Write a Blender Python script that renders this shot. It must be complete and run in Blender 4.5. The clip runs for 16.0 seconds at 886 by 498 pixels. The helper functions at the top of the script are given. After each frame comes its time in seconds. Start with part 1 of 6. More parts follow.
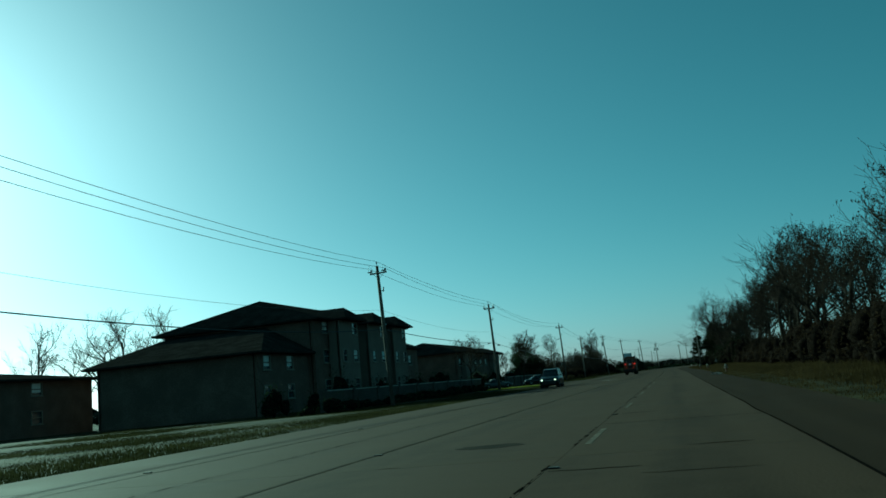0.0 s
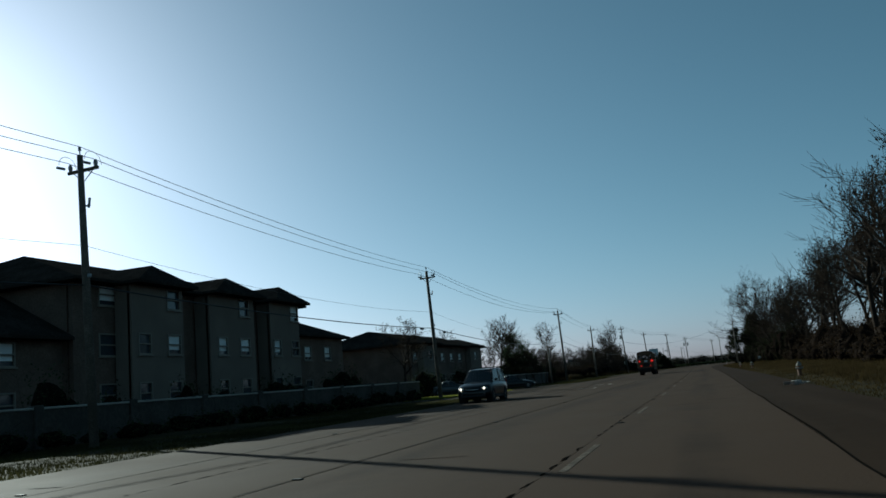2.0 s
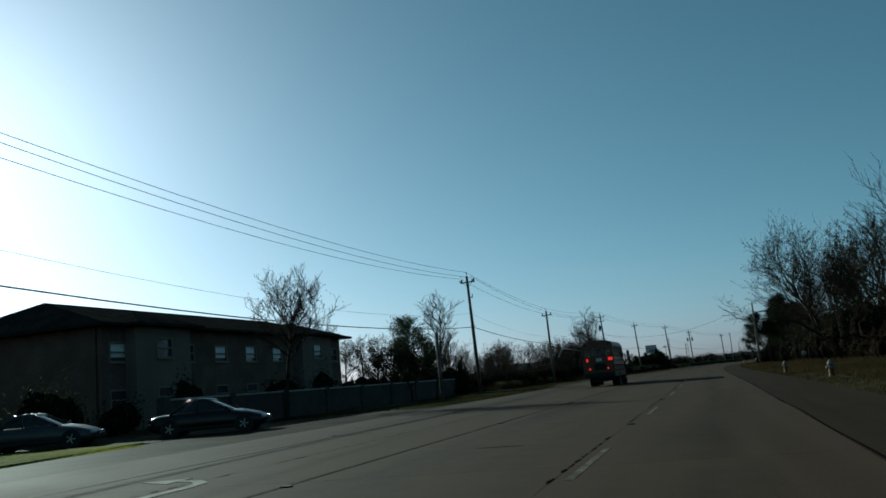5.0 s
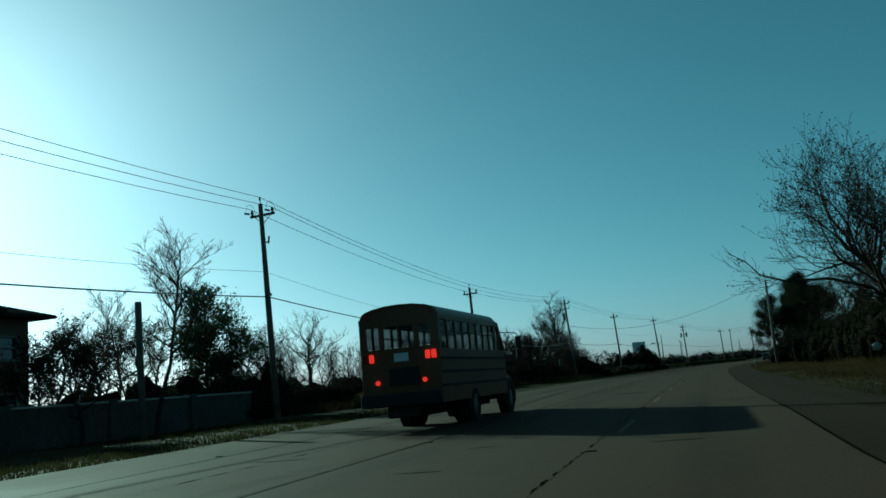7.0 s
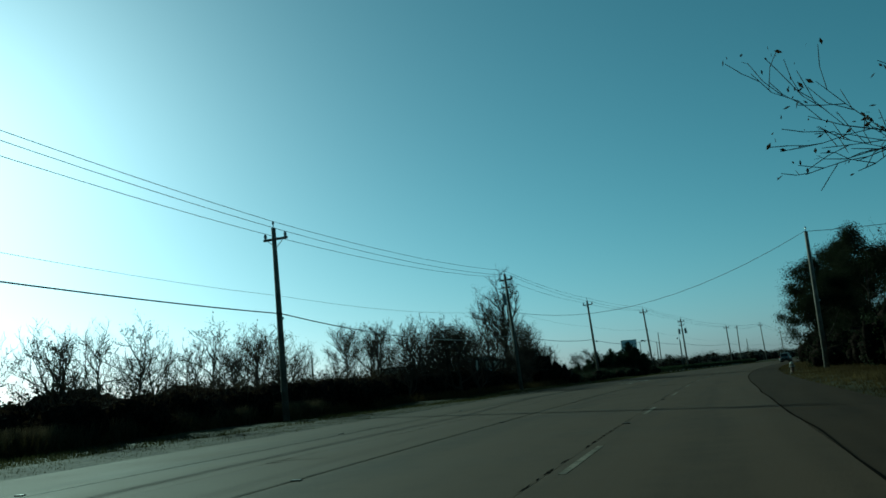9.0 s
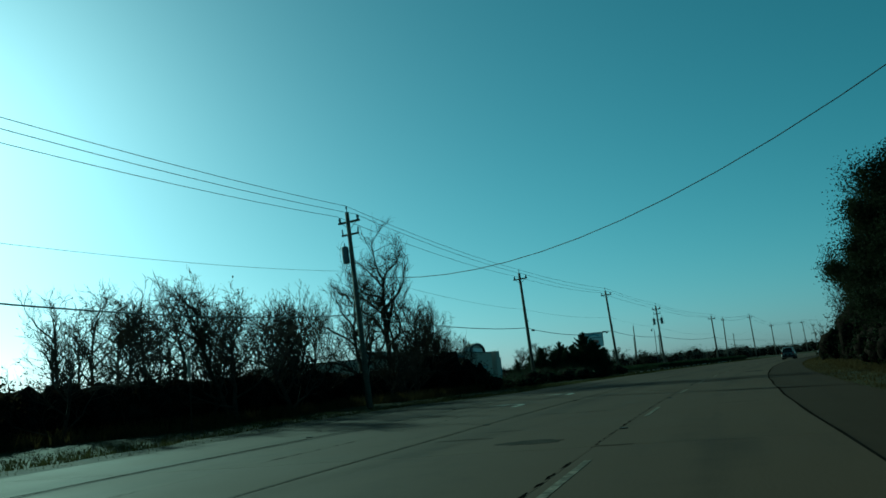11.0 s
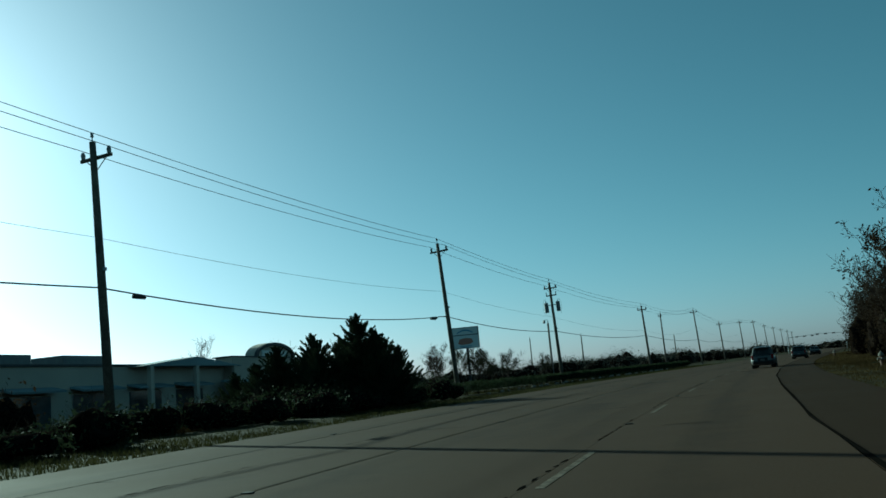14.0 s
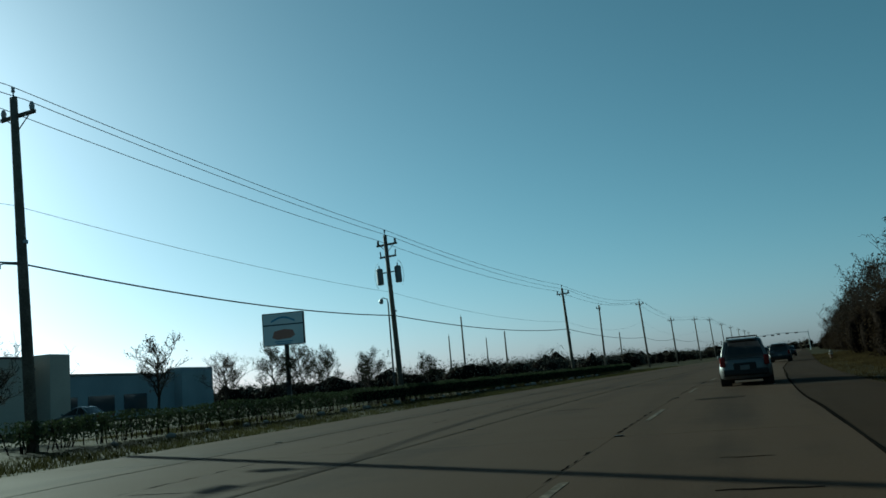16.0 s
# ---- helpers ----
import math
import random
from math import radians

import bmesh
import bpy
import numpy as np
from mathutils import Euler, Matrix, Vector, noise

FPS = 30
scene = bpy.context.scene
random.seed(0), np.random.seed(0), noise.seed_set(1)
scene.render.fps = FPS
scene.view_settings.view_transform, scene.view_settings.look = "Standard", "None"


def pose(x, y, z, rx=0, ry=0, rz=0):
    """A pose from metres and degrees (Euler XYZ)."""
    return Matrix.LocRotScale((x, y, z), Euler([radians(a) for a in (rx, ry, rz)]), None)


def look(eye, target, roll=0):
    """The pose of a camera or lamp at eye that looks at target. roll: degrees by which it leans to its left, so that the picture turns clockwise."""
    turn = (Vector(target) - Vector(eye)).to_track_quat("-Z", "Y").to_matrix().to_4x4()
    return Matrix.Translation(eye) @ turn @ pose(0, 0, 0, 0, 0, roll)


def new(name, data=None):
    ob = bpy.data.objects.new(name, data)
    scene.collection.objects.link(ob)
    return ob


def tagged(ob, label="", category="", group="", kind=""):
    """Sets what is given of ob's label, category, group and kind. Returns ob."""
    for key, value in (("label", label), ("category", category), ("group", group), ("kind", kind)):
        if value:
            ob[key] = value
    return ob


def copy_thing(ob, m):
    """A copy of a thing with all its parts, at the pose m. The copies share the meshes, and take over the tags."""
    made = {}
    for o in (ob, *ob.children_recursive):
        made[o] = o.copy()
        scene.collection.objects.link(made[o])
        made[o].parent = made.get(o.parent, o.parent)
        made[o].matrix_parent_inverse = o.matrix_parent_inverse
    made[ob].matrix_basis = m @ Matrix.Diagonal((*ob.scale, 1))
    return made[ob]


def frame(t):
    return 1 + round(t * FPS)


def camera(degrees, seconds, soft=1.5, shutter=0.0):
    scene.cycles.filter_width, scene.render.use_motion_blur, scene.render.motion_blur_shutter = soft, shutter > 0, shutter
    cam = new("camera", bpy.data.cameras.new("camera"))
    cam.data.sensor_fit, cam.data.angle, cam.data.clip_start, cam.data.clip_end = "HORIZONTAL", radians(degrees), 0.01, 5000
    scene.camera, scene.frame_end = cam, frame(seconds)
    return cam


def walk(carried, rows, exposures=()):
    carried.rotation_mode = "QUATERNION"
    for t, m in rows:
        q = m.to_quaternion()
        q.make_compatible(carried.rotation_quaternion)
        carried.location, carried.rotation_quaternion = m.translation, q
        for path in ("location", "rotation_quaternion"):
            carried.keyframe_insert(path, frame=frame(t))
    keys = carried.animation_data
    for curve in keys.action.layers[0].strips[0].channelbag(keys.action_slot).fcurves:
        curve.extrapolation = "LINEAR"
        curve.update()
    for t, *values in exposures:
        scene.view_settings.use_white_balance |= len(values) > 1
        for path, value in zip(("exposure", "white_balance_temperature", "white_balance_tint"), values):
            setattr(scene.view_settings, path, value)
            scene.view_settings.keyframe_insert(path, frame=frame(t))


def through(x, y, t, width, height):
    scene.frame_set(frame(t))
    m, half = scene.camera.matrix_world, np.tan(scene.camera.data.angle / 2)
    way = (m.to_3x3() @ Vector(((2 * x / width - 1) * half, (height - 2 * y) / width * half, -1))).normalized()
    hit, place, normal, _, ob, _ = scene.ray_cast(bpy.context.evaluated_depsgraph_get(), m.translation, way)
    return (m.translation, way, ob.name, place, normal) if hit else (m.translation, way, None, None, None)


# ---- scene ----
# camera: a dashboard view, turned left of the way it drives
EYE = 1.13
cam = camera(56.0, 16.0, soft=1.6)
PATH = [  # seconds, x, y, yaw to the left, pitch, roll
    (0, 0.00, 0.00, 14.92, 9.31, -5.42),
    (0.5, 0.00, 9.86, 15.80, 9.20, -5.31),
    (1, -0.03, 19.64, 16.67, 9.20, -5.21),
    (1.5, -0.04, 28.96, 16.91, 9.20, -5.12),
    (2, -0.02, 38.63, 17.04, 9.22, -5.06),
    (2.5, 0.05, 47.87, 17.03, 9.18, -5.06),
    (3, 0.12, 57.63, 17.09, 9.23, -5.07),
    (3.5, 0.06, 67.30, 17.35, 9.24, -5.11),
    (4, -0.09, 77.52, 17.59, 9.30, -5.17),
    (4.5, -0.30, 87.54, 17.63, 9.29, -5.19),
    (5, -0.53, 97.46, 17.55, 9.23, -5.18),
    (5.5, -0.73, 107.36, 17.41, 9.16, -5.16),
    (6, -0.86, 117.33, 17.30, 9.11, -5.12),
    (6.5, -0.88, 127.45, 17.27, 9.09, -5.09),
    (7, -1.01, 137.70, 17.41, 9.15, -5.08),
    (7.5, -1.27, 147.95, 17.42, 9.23, -5.06),
    (8, -1.38, 158.29, 17.60, 9.24, -5.03),
    (8.5, -1.34, 168.34, 17.68, 9.25, -5.00),
    (9, -1.46, 178.10, 17.66, 9.25, -4.96),
    (9.5, -1.64, 187.63, 17.54, 9.23, -4.94),
    (10, -1.81, 196.99, 17.32, 9.18, -4.94),
    (10.5, -1.87, 206.25, 17.02, 9.11, -4.97),
    (11, -1.78, 215.48, 16.62, 8.99, -5.03),
    (11.5, -1.62, 225.26, 16.64, 9.19, -5.11),
    (12, -1.36, 234.30, 16.18, 9.05, -5.20),
    (12.5, -1.04, 243.68, 15.40, 9.09, -5.24),
    (13, -0.54, 253.22, 14.81, 9.12, -5.26),
    (13.5, 0.07, 262.58, 14.05, 9.10, -5.26),
    (14, 0.73, 272.33, 13.04, 9.06, -5.25),
    (14.5, 1.48, 282.07, 12.26, 9.14, -5.24),
    (15, 2.34, 291.33, 11.53, 9.06, -5.23),
    (15.5, 3.39, 300.66, 10.88, 8.89, -5.19),
    (16, 4.48, 310.24, 10.27, 8.85, -5.12),
]
EXPOSURES = [  # seconds, stops, kelvin, tint
    (0, 0.12, 4750, -56),
    (0.5, 0.08, 4750, -56),
    (1, 0.00, 5000, -40),
    (1.5, 0.00, 5350, -18),
    (2, 0.12, 5600, -8),
    (3, 0.17, 5750, -4),
    (4.2, 0.12, 5600, -6),
    (6.3, 0.00, 5000, -40),
    (7, 0.00, 4850, -44),
    (8, 0.10, 5050, -40),
    (10.5, 0.00, 4550, -56),
    (11, 0.00, 4500, -58),
    (12, 0.10, 4900, -44),
    (12.5, 0.25, 5100, -34),
    (13, 0.35, 5400, -28),
    (13.5, 0.35, 5200, -32),
    (14, 0.25, 5150, -34),
    (14.5, 0.25, 4750, -46),
    (15, 0.30, 4950, -38),
    (15.5, 0.35, 5350, -26),
    (16, 0.30, 5400, -24),
]
walk(cam, [(t, pose(x, y, EYE, 90 + p, 0, w) @ pose(0, 0, 0, 0, 0, r)) for t, x, y, w, p, r in PATH],
     exposures=EXPOSURES)

# ---- daylight: low winter sun ahead to the left
SUN_AZ, SUN_EL = -51.0, 18.3
world = bpy.data.worlds.new("sky")
scene.world = world
world.use_nodes = True
wn = world.node_tree.nodes
sky = wn.new("ShaderNodeTexSky")
sky.sky_type = 'NISHITA'
sky.sun_disc = False
sky.sun_elevation = radians(SUN_EL)
sky.sun_rotation = radians(SUN_AZ)
sky.air_density = 1.0
sky.dust_density = 0.87
sky.ozone_density = 4.0
wn["Background"].inputs[1].default_value = 0.068
# winter haze: a milkier horizon and a paler, greener zenith
tone, back = wn.new("ShaderNodeSeparateColor"), wn.new("ShaderNodeCombineColor")
own, haze, warm = wn.new("ShaderNodeMath"), wn.new("ShaderNodeMath"), wn.new("ShaderNodeMath")
own.operation, haze.operation, warm.operation = 'MULTIPLY', 'MULTIPLY_ADD', 'MULTIPLY'
own.inputs[1].default_value, haze.inputs[1].default_value, warm.inputs[1].default_value = 0.34, 0.82, 1.01
world.node_tree.links.new(sky.outputs[0], tone.inputs[0])
world.node_tree.links.new(tone.outputs[2], own.inputs[0])
world.node_tree.links.new(tone.outputs[1], haze.inputs[0])
world.node_tree.links.new(own.outputs[0], haze.inputs[2])
world.node_tree.links.new(tone.outputs[0], warm.inputs[0])
for k, q in enumerate((warm.outputs[0], tone.outputs[1], haze.outputs[0])):
    world.node_tree.links.new(q, back.inputs[k])
world.node_tree.links.new(back.outputs[0], wn["Background"].inputs[0])
sun = new("sun", bpy.data.lights.new("sun", 'SUN'))
sun.data.energy, sun.data.angle, sun.data.color = 5.0, radians(0.5), (1.0, 0.93, 0.82)
sun.matrix_world = look((0, 0, 50), (-50 * math.sin(radians(SUN_AZ)), -50 * math.cos(radians(SUN_AZ)), 50 - 50 * math.tan(radians(SUN_EL))))


# ---- materials
def mat(name, base, rough=0.8, metal=0.0, scale=3.0, var=0.25, fine=40.0, bump=0.2, tint=None, spec=0.4, coat=0.0, island=False, through=0.0):
    """A surface with variation at two scales, in metres."""
    m = bpy.data.materials.new(name)
    m.use_nodes = True
    n, l = m.node_tree.nodes, m.node_tree.links
    b = n["Principled BSDF"]
    b.inputs["Roughness"].default_value, b.inputs["Metallic"].default_value = rough, metal
    b.inputs["Specular IOR Level"].default_value = spec
    b.inputs["Coat Weight"].default_value = coat
    geo = n.new("ShaderNodeNewGeometry")
    big, small = n.new("ShaderNodeTexNoise"), n.new("ShaderNodeTexNoise")
    big.inputs["Scale"].default_value, small.inputs["Scale"].default_value = 1 / scale, fine
    big.inputs["Detail"].default_value, small.inputs["Detail"].default_value = 4, 3
    for t in (big, small):
        l.new(geo.outputs["Position"], t.inputs["Vector"])
    mix = n.new("ShaderNodeMath")
    mix.operation = 'ADD'
    l.new(big.outputs[0], mix.inputs[0])
    l.new(small.outputs[0], mix.inputs[1])
    value = mix.outputs[0]
    if island:
        add = n.new("ShaderNodeMath")
        add.operation = 'MULTIPLY_ADD'
        info = n.new("ShaderNodeObjectInfo")
        both = n.new("ShaderNodeMath")
        both.operation = 'ADD'
        l.new(info.outputs["Random"], both.inputs[0])
        l.new(geo.outputs["Random Per Island"], both.inputs[1])
        l.new(both.outputs[0], add.inputs[0])
        add.inputs[1].default_value = 0.35
        l.new(value, add.inputs[2])
        value = add.outputs[0]
    ramp = n.new("ShaderNodeValToRGB")
    ramp.color_ramp.elements[0].position, ramp.color_ramp.elements[1].position = 0.65, 1.35 if not island else 1.0
    ramp.color_ramp.elements[1].position = min(ramp.color_ramp.elements[1].position, 1.0)
    half = n.new("ShaderNodeMath")
    half.operation = 'MULTIPLY'
    half.inputs[1].default_value = 0.75
    l.new(value, half.inputs[0])
    l.new(half.outputs[0], ramp.inputs[0])
    other = tint or base
    ramp.color_ramp.elements[0].color = (*[c * (1 - var) for c in base], 1)
    ramp.color_ramp.elements[1].color = (*[min(1, c * (1 + var)) for c in other], 1)
    l.new(ramp.outputs[0], b.inputs["Base Color"])
    if bump:
        bp = n.new("ShaderNodeBump")
        bp.inputs["Strength"].default_value, bp.inputs["Distance"].default_value = bump, 0.02
        l.new(small.outputs[0], bp.inputs["Height"])
        l.new(bp.outputs[0], b.inputs["Normal"])
    if through:
        # thin blades and leaves let part of the daylight through
        back_lit, both_sides = n.new("ShaderNodeBsdfTranslucent"), n.new("ShaderNodeMixShader")
        both_sides.inputs[0].default_value = through
        l.new(ramp.outputs[0], back_lit.inputs[0])
        l.new(b.outputs[0], both_sides.inputs[1])
        l.new(back_lit.outputs[0], both_sides.inputs[2])
        l.new(both_sides.outputs[0], n["Material Output"].inputs[0])
    return m


def lamp_mat(name, colour, strength):
    m = bpy.data.materials.new(name)
    m.use_nodes = True
    b = m.node_tree.nodes["Principled BSDF"]
    b.inputs["Base Color"].default_value = (*colour, 1)
    b.inputs["Emission Color"].default_value, b.inputs["Emission Strength"].default_value = (*colour, 1), strength
    return m


def glass_mat(name, colour, alpha=0.35):
    """Tinted glazing, partly see-through, with a real gloss."""
    m = bpy.data.materials.new(name)
    m.use_nodes = True
    b = m.node_tree.nodes["Principled BSDF"]
    b.inputs["Base Color"].default_value = (*colour, 1)
    b.inputs["Roughness"].default_value, b.inputs["Alpha"].default_value = 0.04, alpha
    return m


def road_mat(name, base, rough, streak=0.35, centre=0.25, spec=0.3):
    """Worn pavement: streaks along the lane, a dark oily middle, stains and grain; needs the map 'lane'."""
    m = bpy.data.materials.new(name)
    m.use_nodes = True
    n, l = m.node_tree.nodes, m.node_tree.links
    b = n["Principled BSDF"]
    b.inputs["Specular IOR Level"].default_value = spec
    uv = n.new("ShaderNodeUVMap")
    uv.uv_map = "lane"
    geo = n.new("ShaderNodeNewGeometry")
    info = n.new("ShaderNodeObjectInfo")
    sep = n.new("ShaderNodeSeparateXYZ")
    l.new(uv.outputs[0], sep.inputs[0])

    def calc(op, x, y, z=None):
        c = n.new("ShaderNodeMath")
        c.operation = op
        for i, q in enumerate((x, y, z)):
            if q is None:
                continue
            if isinstance(q, (int, float)):
                c.inputs[i].default_value = q
            else:
                l.new(q, c.inputs[i])
        return c.outputs[0]

    def tex(vec, scale, detail):
        t = n.new("ShaderNodeTexNoise")
        t.inputs["Scale"].default_value, t.inputs["Detail"].default_value = scale, detail
        l.new(vec, t.inputs["Vector"])
        return t.outputs[0]

    comb = n.new("ShaderNodeCombineXYZ")
    l.new(calc('MULTIPLY', sep.outputs[0], 1.3), comb.inputs[0])
    l.new(calc('MULTIPLY', sep.outputs[1], 0.035), comb.inputs[1])
    l.new(calc('MULTIPLY', info.outputs["Random"], 9.0), comb.inputs[2])
    streaks = tex(comb.outputs[0], 1.6, 4)
    stains = tex(geo.outputs["Position"], 0.32, 5)
    blots = tex(geo.outputs["Position"], 1.7, 4)
    grain = tex(geo.outputs["Position"], 22.0, 3)
    side = calc('ABSOLUTE', sep.outputs[0], 0)
    oily = calc('MULTIPLY', calc('MAXIMUM', calc('SUBTRACT', 0.42, side), 0), centre * 2.4)
    v = calc('MULTIPLY_ADD', streaks, streak * 1.6, calc('MULTIPLY', stains, 0.5))
    v = calc('MULTIPLY_ADD', blots, 0.35, v)
    v = calc('MULTIPLY_ADD', grain, 0.35, v)
    v = calc('SUBTRACT', v, oily)
    v = calc('MULTIPLY_ADD', info.outputs["Random"], 0.10, v)
    ramp = n.new("ShaderNodeValToRGB")
    l.new(v, ramp.inputs[0])
    e = ramp.color_ramp.elements
    e[0].position, e[1].position = 0.45, 1.0
    e[0].color = (*[c * 0.55 for c in base], 1)
    e[1].color = (base[0] * 1.5, base[1] * 1.48, base[2] * 1.45, 1)
    l.new(ramp.outputs[0], b.inputs["Base Color"])
    l.new(calc('MULTIPLY_ADD', stains, 0.25, rough - 0.12), b.inputs["Roughness"])
    bp = n.new("ShaderNodeBump")
    bp.inputs["Strength"].default_value, bp.inputs["Distance"].default_value = 0.3, 0.015
    l.new(grain, bp.inputs["Height"])
    l.new(bp.outputs[0], b.inputs["Normal"])
    return m


CONCRETE = road_mat("road_concrete", (0.0345, 0.0232, 0.0157), 0.85, streak=0.5, spec=0.028)
DRIVE = mat("side_street_pavement", (0.046, 0.036, 0.027), 0.75, scale=2.5, var=0.4, fine=9, bump=0.3, spec=0.008)
APRON = mat("dusty_gravel", (0.052, 0.042, 0.032), 0.95, scale=1.5, var=0.5, fine=5, bump=0.6, spec=0.015)
PATCH = mat("asphalt_patch", (0.022, 0.017, 0.013), 0.9, scale=0.4, var=0.4, fine=25, bump=0.4, spec=0.015)
OLD_TAR = mat("joint_sealant", (0.010, 0.009, 0.008), 0.95, var=0.3, spec=0.0)
SHOULDER = road_mat("worn_shoulder", (0.0215, 0.0148, 0.0102), 0.85, 0.45, 0.0, 0.014)
WHITE_PAINT = mat("worn_white_paint", (0.125, 0.104, 0.082), 0.8, scale=0.4, var=0.5, fine=12, spec=0.02)
YELLOW_PAINT = mat("worn_yellow_paint", (0.045, 0.033, 0.021), 0.7, scale=0.6, var=0.5, fine=12, spec=0.008)
ARROW_PAINT = mat("white_arrow_paint", (0.32, 0.30, 0.26), 0.7, scale=0.4, var=0.3, fine=12, spec=0.008)
GRASS = mat("winter_grass_ground", (0.026, 0.023, 0.0100), 0.95, scale=4, var=0.45, fine=6, bump=0.8, tint=(0.043, 0.036, 0.016), spec=0.03)
BLADE_DRY = mat("dry_grass_blades", (0.038, 0.028, 0.011), 0.9, scale=5, var=0.4, tint=(0.062, 0.045, 0.019), bump=0, spec=0.03, through=0.35)
BLADE_PALE = mat("pale_weed_blades", (0.075, 0.058, 0.032), 0.9, scale=1.2, var=0.5, tint=(0.11, 0.085, 0.050), bump=0, spec=0.02, through=0.35)
BLADE_GREEN = mat("green_grass_blades", (0.037, 0.037, 0.014), 0.9, scale=4, var=0.4, tint=(0.056, 0.051, 0.020), bump=0, spec=0.03, through=0.3)
LAWN = mat("green_lawn", (0.18, 0.20, 0.030), 0.9, scale=3, var=0.35, fine=8, tint=(0.27, 0.265, 0.042), bump=0, spec=0.01, through=0.45)
POLE_WOOD = mat("weathered_pole_wood", (0.13, 0.105, 0.082), 0.9, scale=0.6, var=0.35, fine=18, bump=0.5)
WIRE = mat("wire_metal", (0.05, 0.05, 0.05), 0.6, bump=0)
CABLE = mat("black_cable", (0.02, 0.02, 0.02), 0.6, bump=0)
PORCELAIN = mat("grey_porcelain", (0.22, 0.22, 0.23), 0.35, bump=0)
STEEL = mat("galvanised_steel", (0.30, 0.31, 0.32), 0.45, 0.8, scale=0.4, var=0.2)
TRANSFORMER = mat("grey_tank_paint", (0.13, 0.135, 0.14), 0.5, 0.2, scale=0.4, var=0.15)
BARK = mat("bark", (0.040, 0.031, 0.024), 0.95, scale=0.5, var=0.35, fine=12, bump=0.6, spec=0.03)
TWIG = mat("bare_twigs", (0.042, 0.032, 0.024), 0.9, scale=2, var=0.35, bump=0, spec=0.03)
# near-black: the shade deep inside foliage is painted into this colour
INNER_SHADE = mat("painted_inner_shade", (0.013, 0.010, 0.008), 1.0, scale=0.6, var=0.5, fine=6, bump=1.0, spec=0.0)
LEAF_DRY = mat("brown_leaves", (0.026, 0.018, 0.011), 0.9, scale=2, var=0.45, bump=0, spec=0.02, through=0.35)
LEAF_DARK = mat("evergreen_leaves", (0.018, 0.021, 0.010), 0.85, scale=1.5, var=0.45, bump=0, spec=0.02, through=0.2)
LEAF_CEDAR = mat("cedar_needles", (0.040, 0.050, 0.026), 0.85, scale=1, var=0.4, bump=0, spec=0.05, through=0.2)
LEAF_PINE = mat("pine_needles", (0.050, 0.068, 0.030), 0.75, scale=1, var=0.4, bump=0, spec=0.15, through=0.25)
LEAF_HEDGE = mat("hedge_leaves", (0.040, 0.052, 0.024), 0.85, scale=1, var=0.4, bump=0, spec=0.03, through=0.2)
FAR_WOODS = mat("far_woods", (0.085, 0.076, 0.058), 0.9, scale=8, var=0.35, bump=0, spec=0.1)
BRICK = mat("brown_brick", (0.125, 0.086, 0.064), 0.9, scale=1.5, var=0.28, fine=9, bump=0.4)
STUCCO = mat("tan_stucco", (0.165, 0.132, 0.105), 0.9, scale=3, var=0.18, fine=20)
SHINGLE = mat("dark_roof_shingles", (0.032, 0.029, 0.026), 0.95, scale=1.2, var=0.35, fine=7, bump=0.6, spec=0.0)
TRIM = mat("brown_window_trim", (0.20, 0.175, 0.145), 0.7, var=0.12)
WALL_BLOCK = mat("perimeter_wall_stone", (0.062, 0.052, 0.044), 0.9, scale=1.2, var=0.3, fine=6, bump=0.5)
CAP_STONE = mat("pale_cap_stone", (0.36, 0.33, 0.29), 0.8, scale=0.8, var=0.2)
# bright sky in the window glass, put into a pale colour
SKY_PANE = mat("painted_sky_pane", (0.80, 0.81, 0.79), 0.6, scale=1, var=0.1, fine=30)
GLASS = mat("window_glass", (0.05, 0.06, 0.07), 0.05, scale=3, var=0.2, bump=0, spec=0.8)
STORE_WALL = mat("beige_store_wall", (0.40, 0.345, 0.29), 0.9, scale=4, var=0.12, fine=15)
STORE_BLUE = mat("blue_grey_panels", (0.20, 0.235, 0.26), 0.7, scale=4, var=0.15)
DARK_TRIM = mat("dark_trim", (0.035, 0.035, 0.038), 0.6, var=0.2)
SIGN_WHITE = mat("sign_face_white", (0.62, 0.62, 0.62), 0.4, var=0.06, bump=0)
SIGN_BLUE = mat("sign_face_blue", (0.12, 0.25, 0.40), 0.4, var=0.1, bump=0)
SIGN_RED = mat("sign_face_red", (0.33, 0.15, 0.11), 0.4, var=0.1, bump=0)
RUBBER = mat("tyre_rubber", (0.02, 0.02, 0.02), 0.9, var=0.2)
ALLOY = mat("alloy_rim", (0.45, 0.45, 0.46), 0.35, 0.9, var=0.1, bump=0)
SILVER = mat("silver_car_paint", (0.13, 0.128, 0.128), 0.38, 0.25, scale=2, var=0.08, bump=0, coat=0.3)
BLACK_PAINT = mat("black_car_paint", (0.008, 0.008, 0.009), 0.28, 0.0, scale=2, var=0.1, bump=0, coat=0.3, spec=0.2)
GREY_PAINT = mat("grey_car_paint", (0.05, 0.052, 0.056), 0.35, 0.2, scale=2, var=0.1, bump=0, coat=0.2)
PLASTIC = mat("black_plastic", (0.025, 0.025, 0.025), 0.7, var=0.15, bump=0, spec=0.2)
CAR_GLASS = glass_mat("tinted_car_glass", (0.015, 0.018, 0.02), 0.80)
BUS_GLASS = glass_mat("bus_window_glass", (0.03, 0.035, 0.04), 0.45)
BUS_YELLOW = mat("school_bus_yellow", (0.085, 0.036, 0.007), 0.45, scale=1.5, var=0.2, bump=0, coat=0.12)
TAIL_OFF = mat("red_lens", (0.14, 0.012, 0.012), 0.2, var=0.1, bump=0)
